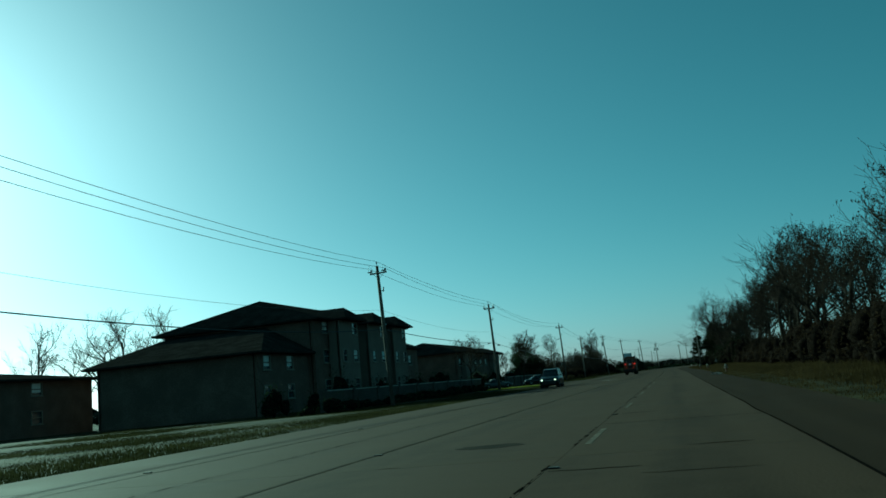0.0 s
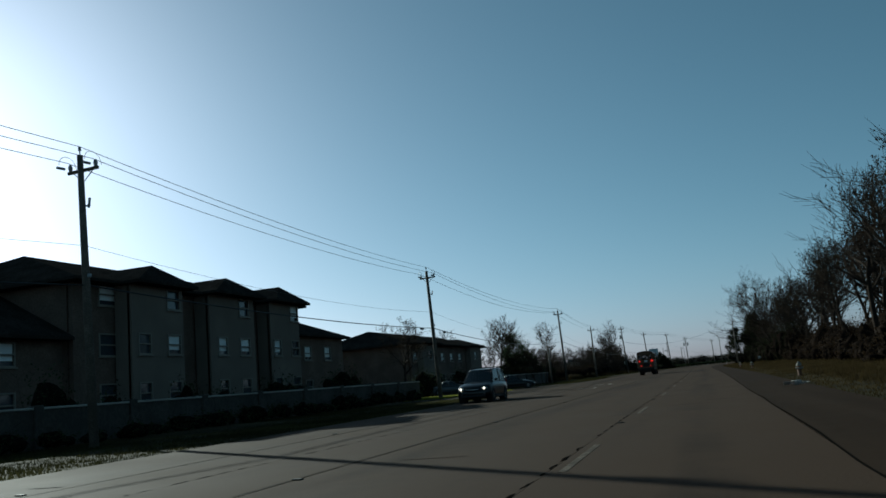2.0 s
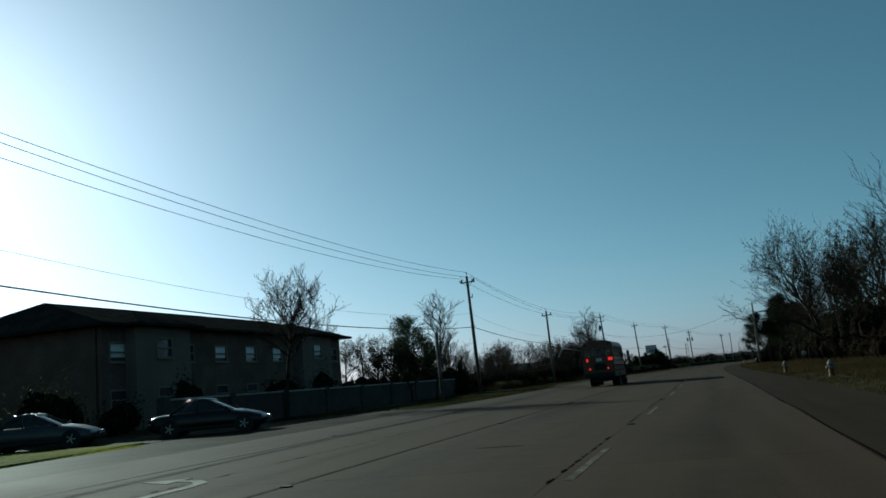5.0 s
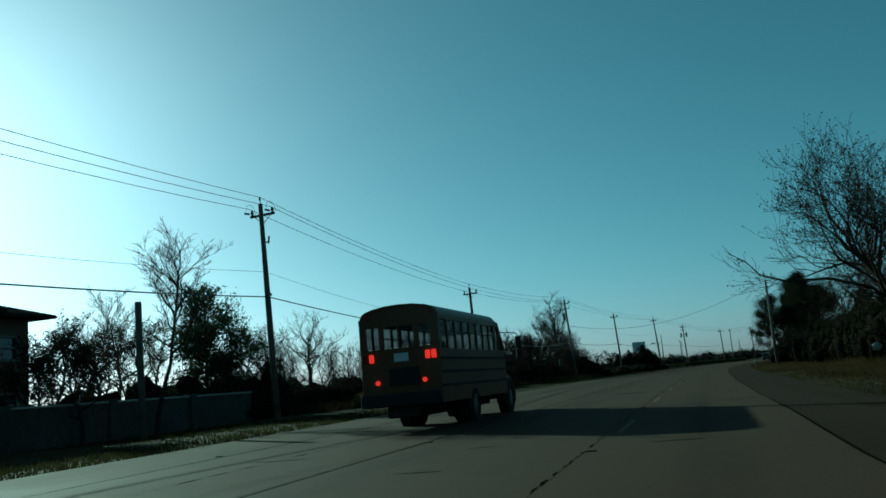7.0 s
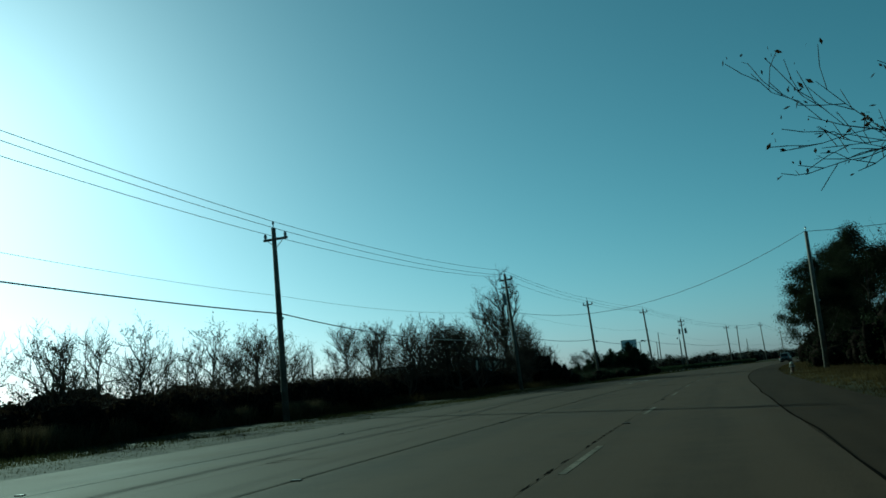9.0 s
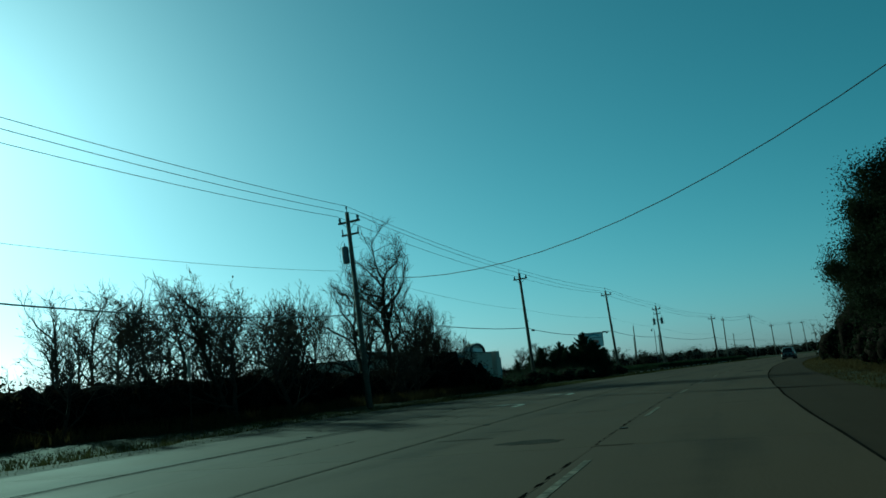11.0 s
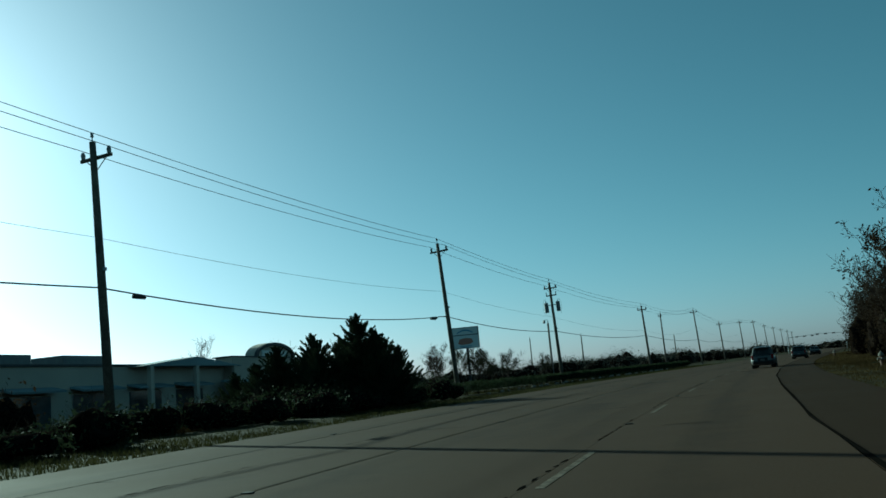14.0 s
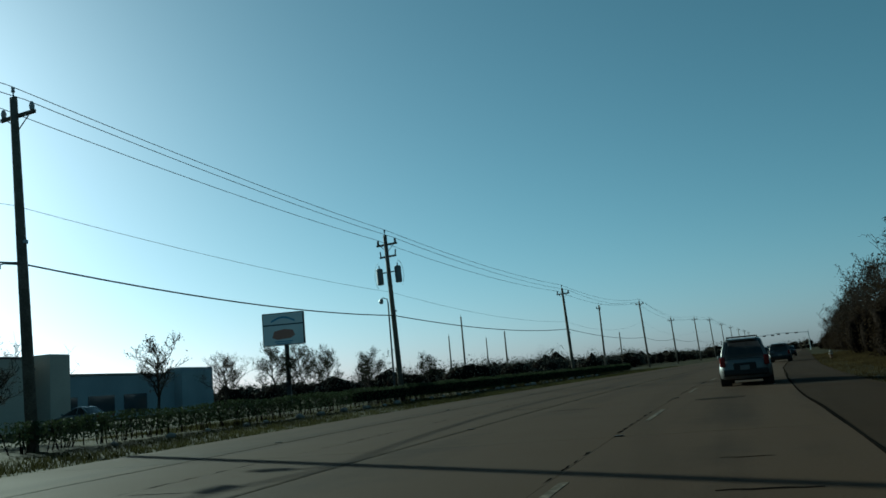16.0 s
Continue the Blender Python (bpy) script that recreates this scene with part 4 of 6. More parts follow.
def panel(xa, xb, y0, y1, z0, z1, holes):
    """A connected slab between xa and xb with rectangular holes (y, y, z, z) cut through."""
    ys = sorted({y0, y1, *[w[0] for w in holes], *[w[1] for w in holes]})
    zs = sorted({z0, z1, *[w[2] for w in holes], *[w[3] for w in holes]})
    g, known = Geo(), {}

    def v(i, j, k):
        if (i, j, k) not in known:
            known[i, j, k] = len(g.v)
            g.v.append(((xa, xb)[i], ys[j], zs[k]))
        return known[i, j, k]

    def solid(j, k):
        if not (0 <= j < len(ys) - 1 and 0 <= k < len(zs) - 1):
            return False
        y, z = (ys[j] + ys[j + 1]) / 2, (zs[k] + zs[k + 1]) / 2
        return not any(w[0] <= y <= w[1] and w[2] <= z <= w[3] for w in holes)

    for j in range(len(ys) - 1):
        for k in range(len(zs) - 1):
            if not solid(j, k):
                continue
            for i in (0, 1):
                g.f.append((v(i, j, k), v(i, j + 1, k), v(i, j + 1, k + 1), v(i, j, k + 1)))
            for dj, dk, p, q in ((-1, 0, (j, k), (j, k + 1)), (1, 0, (j + 1, k), (j + 1, k + 1)), (0, -1, (j, k), (j + 1, k)), (0, 1, (j, k + 1), (j + 1, k + 1))):
                if not solid(j + dj, k + dk):
                    g.f.append((v(0, *p), v(1, *p), v(1, *q), v(0, *q)))
    return g


def wall_with_windows(parent, x, y0, y1, z0, z1, windows, material, t=0.3):
    """A wall in the plane x, facing +x, with window openings cut right through."""
    part("wall", panel(x - t, x, y0, y1, z0, z1, windows), material, parent)
    for a, b, c, d in windows:
        e, mid = 0.045, (c + d) / 2
        f = panel(x - 0.03, x + 0.07, a - e, b + e, c - e, d + e, [(a + e, b - e, c + e, mid - e), (a + e, b - e, mid + e, d - e)])
        w = part("window", f, TRIM, parent)
        bright_pane = c > 3.5 and random.random() < 0.72
        part("pane", Geo().box(x - 0.12, (a + b) / 2, (c + d) / 2, 0.02, b - a, d - c), GLASS, w)
        # added pale sheet before the glass: its colour imitates reflected sky
        if bright_pane:
            part("sky_pane", Geo().box(x - 0.10, (a + b) / 2, (c + d) / 2 + 0.12 * (d - c), 0.01, b - a - 0.04, (d - c) * 0.76), SKY_PANE, w, "pale sheet that brightens the pane like reflected sky")
        part("sill", Geo().box(x + 0.06, (a + b) / 2, c - 0.08, 0.18, b - a + 0.25, 0.08), TRIM, w)


def block(parent, x0, x1, y0, y1, z1, windows, material, t=0.3):
    wall_with_windows(parent, x1, y0, y1, -0.2, z1, windows, material, t)
    for cx, cy, sx, sy in ((x0 + t / 2, (y0 + y1) / 2, t, y1 - y0), ((x0 + x1 - t) / 2, y0 + t / 2, x1 - x0 - 2 * t, t), ((x0 + x1 - t) / 2, y1 - t / 2, x1 - x0 - 2 * t, t)):
        part("wall", Geo().box(cx, cy, z1 / 2 - 0.1, sx, sy, z1 + 0.2), material, parent)


apt = thing("apartment_building", "three-storey brown brick apartment block with hipped dark shingle roofs", "building", group="apartment buildings")
rows3 = [(yc - 0.8, yc + 0.8, z, z + 1.35) for yc in (82.0, 88.2, 97.4, 101.0) for z in (1.6, 4.7, 7.85)] + [(73.9, 75.6, 4.7, 5.95), (73.9, 75.6, 1.6, 2.9)]
block(apt, -53.0, -35.6, 79.0, 106.0, 9.2, [w for w in rows3 if w[0] > 79.2], BRICK)
part("roof", hip_roof(-54.0, -34.4, 78.0, 107.0, 9.25, (84.2, 101.5), 3.15), SHINGLE, apt)
for yc, half in ((85.2, 3.2), (94.2, 3.6), (102.4, 3.0)):
    wall_with_windows(apt, -34.2, yc - half + 0.5, yc + half - 0.5, -0.2, 9.1, [(yc + 0.9, yc + 2.3, z, z + 1.3) for z in (1.6, 4.7, 7.7)] + [(yc - 2.1, yc - 0.9, z, z + 1.3) for z in (1.6, 4.7)], STUCCO)
    for sy in (-1, 1):
        part("bay_side", Geo().box(-34.9, yc + sy * (half - 0.62), 4.45, 1.1, 0.24, 9.3), STUCCO, apt)
    part("bay_roof", hip_roof(-40.5, -33.2, yc - half, yc + half, 9.28, (-39.8, -34.6), 1.35, 'x'), SHINGLE, apt)
block(apt, -53.3, -36.4, 68.3, 79.0, 5.7, [(yc - 0.7, yc + 0.7, z, z + 1.3) for yc in (70, 74.7) for z in (1.4, 4.15)], BRICK)
part("wing_roof", lean_roof(-54.3, -35.4, 67.3, 78.9, 5.79, (-52.3, -41.0), 3.1), SHINGLE, apt)
block(apt, -50.0, -38.6, 106.0, 123.4, 7.15, [(yc - 0.75, yc + 0.75, z, z + 1.35) for yc in (110, 115, 119.5) for z in (1.4, 4.75)], BRICK)
part("wing_roof", hip_roof(-51.0, -37.8, 105.9, 124.2, 7.23, (105.9, 118.0), 2.9), SHINGLE, apt)
far_block = thing("apartment_building", "low brown apartment block beside the bare trees", "building", group="apartment buildings")
block(far_block, -80.0, -60.0, 50.0, 76.0, 5.4, [(yc - 0.7, yc + 0.7, z, z + 1.2) for yc in (56, 62, 68) for z in (1.2, 3.9)], BRICK)
part("roof", hip_roof(-81.0, -59.0, 49.0, 77.0, 5.45, (58.0, 68.0), 1.6), SHINGLE, far_block)
apt2 = thing("apartment_building", "two-storey brown brick apartment block with low dark hipped roof", "building", group="apartment buildings")
block(apt2, -50.2, -36.6, 140.0, 174.2, 6.7, [(yc - 0.8, yc + 0.8, z, z + 1.2) for yc in (141.5, 148.7, 153.0, 157.3, 161.6, 172.6) for z in (1.4, 4.4)], BRICK)
part("roof", hip_roof(-51.2, -35.6, 139.0, 175.2, 6.76, (142.6, 172.0), 2.25), SHINGLE, apt2)
for yc in (145.0, 167.5):
    part("bay_roof", hip_roof(-43.0, -34.9, yc - 3.6, yc + 3.6, 6.80, (-42.2, -38.4), 1.3, 'x'), SHINGLE, apt2)
    wall_with_windows(apt2, -35.7, yc - 2.9, yc + 2.9, -0.2, 6.68, [(yc - 0.8, yc + 0.8, z, z + 1.25) for z in (1.4, 4.6)], STUCCO)
    for sy in (-1, 1):
        part("bay_side", Geo().box(-36.17, yc + sy * 2.8, 3.24, 0.76, 0.22, 6.86), STUCCO, apt2)
# ---- perimeter wall of stone panels with a pale cap
pw = thing("perimeter_wall", "low stone perimeter wall with a pale cap and piers", "wall", kind="structure")
for i in range(20):
    y0 = 61.0 + 6.0 * i
    if 112 < y0 < 133:
        continue
    part("panel", Geo().box(-27.0, y0 + 3.0, 0.72, 0.22, 5.5, 1.7), WALL_BLOCK, pw)
    part("cap", Geo().box(-27.0, y0 + 3.0, 1.62, 0.36, 5.5, 0.10, None, 0.02), CAP_STONE, pw)
    part("pier", Geo().box(-27.0, y0, 0.80, 0.5, 0.5, 1.9, None, 0.03), WALL_BLOCK, pw)

# ---- stores further on
store = thing("store", "beige strip store with an arched entrance parapet and rooftop units", "store building")
part("wall", Geo().box(-51.0, 345.0, 2.3, 20.0, 56.0, 5.0, None, 0.05), STORE_WALL, store)
part("parapet_cap", Geo().box(-51.0, 345.0, 4.87, 20.3, 56.3, 0.16), DARK_TRIM, store)
part("entrance_block", Geo().box(-41.0, 359.6, 2.75, 1.9, 19.6, 5.7, None, 0.05), STORE_WALL, store)
part("block_cap", Geo().box(-41.0, 359.6, 5.66, 2.1, 19.9, 0.14), DARK_TRIM, store)
bow = [(360.7 + 5.1 * math.cos(a), 5.72 + 1.62 * math.sin(a)) for a in np.linspace(0, math.pi, 15)]
part("arched_parapet", Geo().prism(bow, 'x', -41.6, -40.5), STORE_WALL, store)
rim = bow + [(360.7 + 4.6 * math.cos(a), 5.72 + 1.25 * math.sin(a)) for a in np.linspace(math.pi, 0, 15)]
part("arch_trim", Geo().prism(rim, 'x', -40.52, -40.2), DARK_TRIM, store, "dark rim of the arch")
part("sign_panel", Geo().box(-40.45, 360.7, 5.95, 0.14, 6.6, 0.95, None, 0.02), SIGN_WHITE, store, "pale sign panel under the arch")
gable = [(333.5, 4.7), (351.0, 4.7), (342.3, 5.55)]
part("canopy_gable", Geo().prism(gable, 'x', -42.0, -39.6), STORE_BLUE, store, "blue-grey gabled canopy")
for y in (335.0, 342.3, 349.6):
    part("canopy_post", Geo().box(-39.8, y, 2.3, 0.4, 0.5, 4.9, None, 0.03), STORE_WALL, store)
part("end_pier", Geo().box(-40.5, 372.2, 2.9, 2.0, 2.6, 6.1, None, 0.05), STORE_WALL, store)
for yc in (322, 329, 336, 343, 350, 358.9):
    part("shop_window", Geo().box(-40.97 if yc < 350 else -40.02, yc, 1.5, 0.08, 4.6, 2.4), GLASS, store)
    part("awning", Geo().box(-40.4 if yc < 350 else -39.5, yc, 3.1, 1.2, 5.2, 0.16, Matrix.Rotation(radians(14), 3, 'Y')), STORE_BLUE, store)
for yc, w in ((324, 3.0), (331.5, 5.0)):
    part("rooftop_unit", Geo().box(-45, yc, 5.4, 3.0, w, 1.0, None, 0.05), TRANSFORMER, store)
store2 = thing("store", "low blue-grey commercial building with a flat roof", "store building")
part("wall", Geo().box(-65.0, 404.0, 2.4, 26.0, 36.0, 5.2, None, 0.05), STORE_BLUE, store2)
part("parapet_cap", Geo().box(-65.0, 404.0, 5.1, 26.3, 36.3, 0.2), TRIM, store2)
part("entry_block", Geo().box(-52.0, 418.0, 2.8, 2.2, 9.0, 6.0, None, 0.05), STORE_BLUE, store2)
for yc in (390, 397, 404):
    part("shop_window", Geo().box(-51.95, yc, 1.6, 0.08, 5.0, 2.2), GLASS, store2)

# ---- roadside sign with two faces; its lettering is only shapes
sgn = thing("roadside_sign", "tall two-panel roadside sign, white and pale blue, on one post", "sign", pose(-21.45, 376.0, 0, 0, 0, 8))
part("post", Geo().box(0.15, 0.1, 2.6, 0.34, 0.34, 5.3, None, 0.02), DARK_TRIM, sgn)
part("frame", Geo().box(0, 0, 6.42, 3.50, 0.36, 2.72, None, 0.04), DARK_TRIM, sgn)
part("upper_panel", Geo().box(0, -0.19, 7.26, 3.32, 0.03, 0.86), SIGN_WHITE, sgn)
part("lower_panel", Geo().box(0, -0.19, 5.92, 3.32, 0.03, 1.60), SIGN_WHITE, sgn)
bow = [(-1.0 + 2.0 * f, 7.12 + 0.34 * math.sin(math.pi * f)) for f in np.linspace(0, 1, 12)]
part("emblem", Geo().prism(bow + [(x, z - 0.16) for x, z in reversed(bow)], 'y', -0.225, -0.207), SIGN_BLUE, sgn, "blue bowed emblem")
part("emblem", Geo().prism([(-0.95, 5.72), (-0.5, 5.55), (0.6, 5.62), (0.98, 5.85), (0.8, 6.28), (0.1, 6.40), (-0.75, 6.25)], 'y', -0.225, -0.207), SIGN_RED, sgn, "red emblem shape")
for k, w in enumerate((1.5, 1.2)):
    part("text_bar", Geo().box(0, -0.214, 5.38 - 0.16 * k, w, 0.014, 0.08), SIGN_BLUE, sgn)

# ---- traffic signals far ahead
for s, u, flip in ((640, 5.0, -1), (655, -17.5, 1)):
    p = road(s, u)
    sg = thing("traffic_signal", "distant traffic signal mast with arm and dark heads", "traffic signal", pose(p.x, p.y, 0, 0, 0, road_turn(s)), group="traffic signals")
    part("mast", Geo().tube([(0, 0, 0), (0, 0, 7.2)], [0.16, 0.11], 8), STEEL, sg)
    part("arm", Geo().tube([(0, 0, 6.4), (flip * 11, 0, 6.9)], [0.10, 0.06], 6), STEEL, sg)
    for x in (4, 7, 10):
        h = part("signal_head", Geo().box(flip * x, -0.15, 6.5, 1.15, 0.3, 0.42, None, 0.05), DARK_TRIM, sg)
        for i in (-1, 0, 1):
            part("lens", Geo().tube([(flip * x + 0.36 * i, -0.32, 6.5), (flip * x + 0.36 * i, -0.28, 6.5)], 0.13, 10), TAIL_OFF if i < 0 else DARK_TRIM, h)

# ---- vehicles
def on_road(s, u, back=False):
    p = road(s, u)
    return pose(p.x, p.y, 0.002, 0, 0, road_turn(s) + (180 if back else 0))


car("station_wagon", "silver compact SUV with roof rack, seen from behind on the road", on_road(343.4, 0.2), SILVER, "suv", 4.5, 1.73, 1.64, rack=True)
car("sedan", "dark grey car ahead of the silver wagon on the road", on_road(392.6, 0.9), GREY_PAINT, "suv", 4.6, 1.85, 1.65)
car("sedan", "dark car far ahead on the road", on_road(440.1, 0.9), BLACK_PAINT, "sedan", 4.7, 1.82, 1.46)
car("sedan", "dark car far ahead on the road", on_road(470.1, -3.1), BLACK_PAINT, "suv", 4.7, 1.82, 1.7)
car("crossover", "black crossover with lit headlights facing the camera", on_road(85.3, -12.1, True), BLACK_PAINT, "suv", 4.65, 1.92, 1.84, lights=True, rack=True, belt_at=0.60)
car("sedan", "dark sedan waiting in the side drive", pose(-20.8, 127.8, 0.012, 0, 0, -70), BLACK_PAINT, "sedan", 4.8, 1.84, 1.46)
car("sedan", "dark grey sedan waiting behind in the side drive", pose(-26.9, 124.9, 0.012, 0, 0, -66), GREY_PAINT, "sedan", 4.8, 1.84, 1.46)
car("sedan", "pale sedan parked beside the store", pose(-33.5, 366.0, 0.03, 0, 0, 80), SILVER, "sedan", 4.7, 1.82, 1.45)
school_bus(pose(-8.86, 158.15, 0.002, 0, 0, 0.6))
drive = tagged(new("side_drive", Geo().box(-34.0, 128.4, -0.07, 26.9, 9.6, 0.14).mesh("side_drive", DRIVE)), kind="structure")

flare = Geo().prism([(-13.6, 96.0), (-15.2, 102.0), (-17.6, 108.6), (-19.2, 117.0), (-20.4, 123.6), (-20.6, 133.2), (-17.0, 136.5), (-15.4, 141.0), (-14.6, 147.0), (-14.45, 123.0)], 'z', -0.12, -0.005)
tagged(new("side_street_mouth", flare.mesh("side_street_mouth", DRIVE)), kind="structure")
apron = Geo()
stops = [(168, 13.46), (180, 14.6), (195, 17.2), (222, 17.6), (232, 15.0), (246, 16.6), (258, 16.4), (268, 13.46)]
for z in (-0.12, -0.006):
    apron.v += [tuple(road(a, -u, z)) for a in np.arange(168, 268.1, 2.0) for u in (13.45, np.interp(a, *zip(*stops)) + 0.35 * math.sin(a * 1.3))]
k = len(apron.v) // 2
apron.f = [(k + 2 * i, k + 2 * i + 1, k + 2 * i + 3, k + 2 * i + 2) for i in range(k // 2 - 1)] + [(2 * i + 1, 2 * i + 3, k + 2 * i + 3, k + 2 * i + 1) for i in range(k // 2 - 1)]
tagged(new("gravel_apron", apron.mesh("gravel_apron", APRON)), kind="structure")

# ---- hydrants and litter
def hydrant(x, y):
    root = thing("fire_hydrant", "small fire hydrant with dark barrel and white cap in dry grass", "hydrant", pose(x, y, -0.05) @ Matrix.Diagonal((0.88, 0.88, 0.88, 1)), group="hydrants along the verge")
    part("barrel", Geo().tube([(0, 0, 0), (0, 0, 0.06), (0, 0, 0.07), (0, 0, 0.62)], [0.17, 0.17, 0.12, 0.12], 12), HYD_RED, root, smooth=False)
    part("bonnet", Geo().tube([(0, 0, 0.62), (0, 0, 0.66), (0, 0, 0.76), (0, 0, 0.82), (0, 0, 0.88)], [0.16, 0.16, 0.12, 0.05, 0.04], 12), HYD_WHITE, root, "white domed cap")
    for d in ((1, 0), (-1, 0), (0, -1)):
        part("nozzle", Geo().tube([(0.1 * d[0], 0.1 * d[1], 0.48), (0.22 * d[0], 0.22 * d[1], 0.48)], 0.065, 8), HYD_WHITE, root)
    part("shield", Geo().tube([(0, 0, 0.45), (0, 0, 0.5)], 0.135, 12), STEEL, root)


for x, y in ((4.25, 86.5), (4.1, 139.0), (3.4, 157.0), (3.0, 240.5), (11.4, 316.0), (23.8, 389.0)):
    hydrant(x, y)
heap = Geo()
for k in range(9):
    heap.box(2.80 + 0.085 * (k - 4), 72.1 + 0.07 * (k % 3), 0.075 + 0.03 * (k % 2), 0.20, 0.02, 0.15, Matrix.Rotation(0.7 * k, 3, 'Z') @ Matrix.Rotation(0.9 + 0.5 * k, 3, 'X'))
tagged(new("litter", heap.mesh("litter", PAPER)), "crumpled torn white litter on the shoulder", "litter")
bag = thing("plastic_bag", "torn white plastic bag snagged on a dry weed stalk", "litter", pose(7.6, 190.5, 0))
part("stalk", Geo().tube([(0.02, 0, -0.05), (0, 0.03, 0.7), (0.05, 0, 1.45)], [0.016, 0.012, 0.006], 5), TWIG, bag)
bm = bmesh.new()
bmesh.ops.create_icosphere(bm, subdivisions=3, radius=0.2)
for v in bm.verts:
    q = v.co * 14
    v.co = v.co * (1 + 0.28 * math.sin(q.x + 1.3 * q.z) * math.cos(1.7 * q.y) + 0.2 * math.sin(2.3 * q.z - q.y))
    v.co.x *= 1.25
    v.co.y *= 0.6
    v.co.z += 1.08
mesh = bpy.data.meshes.new("sheet")
bm.to_mesh(mesh)
bm.free()
mesh.materials.append(PAPER)
part("sheet", mesh, None, bag, "crumpled white film")

# ---- trees
def grow(seed, height, spread=0.5, trunk=0.42, limbs=8, up=0.35, fork=4, twist=0.22, dense=3, taper=0.65, leader=0.86, girth=1.0):
    """Sticks of a bare tree: heavy ones and twigs, as arrays of ends and radii."""
    rng = random.Random(seed)
    heavy, fine, tips = [], [], []

    def limb(p, d, length, r, level):
        n = (7, 5, 4, 3, 1 if dense < 4 else 2)[level]
        step = length / n
        pts = [p]
        for i in range(n):
            w = twist * (0.45 if level == 0 else 1.0)
            d = (d + Vector((rng.gauss(0, w), rng.gauss(0, w), rng.gauss(0, w * 0.7) + (0.06 if level else 0.1)))).normalized()
            q = p + d * step
            ra, rb = r * (1 - 0.75 * i / n), r * (1 - 0.75 * (i + 1) / n)
            (heavy if level < 2 else fine).append((p, q, ra, rb))
            p = q
            pts.append(p)
        if level == 4:
            tips.append(p)
            return
        count = (limbs, fork + 2, fork, dense)[level]
        for k in range(count):
            f = (trunk + (1 - trunk) * (k + 0.6) / count) if level == 0 else 0.25 + 0.75 * (k + rng.random() * 0.6) / count
            j = min(n - 1, int(f * n))
            base = pts[j].lerp(pts[j + 1], f * n - j)
            a = rng.uniform(0, 2 * math.pi) if level else 2.4 * k + rng.uniform(-0.5, 0.5)
            tilt = Vector((math.cos(a), math.sin(a), 0))
            if level == 0:
                nd = (tilt * (1.2 - 0.65 * f) + Vector((0, 0, up + 0.5 * f))).normalized()
                ln = height * spread * (1.15 - taper * f) * rng.uniform(0.8, 1.2)
            else:
                nd = (d * 0.75 + tilt * 0.55 + Vector((0, 0, rng.uniform(-0.2, 0.45)))).normalized()
                ln = length * rng.uniform(0.42, 0.62)
            limb(base, nd, ln, max(0.006, r * (0.55 if level == 0 else 0.5) * (1 - 0.45 * f)), level + 1)

    limb(Vector((0, 0, -0.2)), Vector((rng.gauss(0, 0.05), rng.gauss(0, 0.05), 1)), height * leader, (0.016 * height + 0.03) * girth, 0)
    return heavy, fine, tips


def sticks(name, segs, material, sides, thin=0.0):
    return seg_mesh(name, [s[0] for s in segs], [s[1] for s in segs], np.maximum([s[2] for s in segs], thin), np.maximum([s[3] for s in segs], thin * 0.7), material, sides)


def bare_tree(seed, height, label, leaves=0, leaf=LEAF_DRY, size=0.09, name="tree", category="tree", **kw):
    heavy, fine, tips = grow(seed, height, **kw)
    k = height / max(p.z for p in tips)
    heavy, fine = ([(p * k, q * k, ra, rb) for p, q, ra, rb in part_of] for part_of in (heavy, fine))
    tips = [p * k for p in tips]
    root = thing(name, label, category)
    part("trunk", sticks("trunk", heavy, BARK, 6, 0.015), None, root)
    part("crown", sticks("crown", fine, TWIG, 3, 0.011), None, root)
    if leaves:
        rng = np.random.default_rng(seed)
        t = np.array(tips)[rng.integers(0, len(tips), leaves)] + rng.normal(0, 0.11, (leaves, 3))
        part("foliage", leaf_mesh("foliage", t, size, leaf, rng), None, root)
    return root


def leafy_tree(seed, height, label, radius, low, leaf, size, n, name="tree"):
    """A tree in leaf: trunk, limbs, and many leaf clumps with gaps."""
    rng = np.random.default_rng(seed)
    heavy, fine, tips = grow(seed, height, spread=radius / height * 0.9, trunk=low / height, limbs=10, fork=3)
    root = thing(name, label, "tree")
    part("trunk", sticks("trunk", heavy, BARK, 6, 0.02), None, root)
    cl = []
    t = np.array(tips)
    for p in t[rng.integers(0, len(t), 190)]:
        cl.append((*p, rng.uniform(0.3, 0.95)))
    cl = np.array(cl)
    pick = rng.integers(0, len(cl), n)
    pts = cl[pick, :3] + np.clip(rng.normal(0, 0.52, (n, 3)), -1.15, 1.15) * cl[pick, 3:4]
    pts[:, 2] = np.maximum(pts[:, 2], 0.05)
    part("crown", leaf_mesh("crown", pts, size, leaf, rng, up=0.0), None, root)
    return root


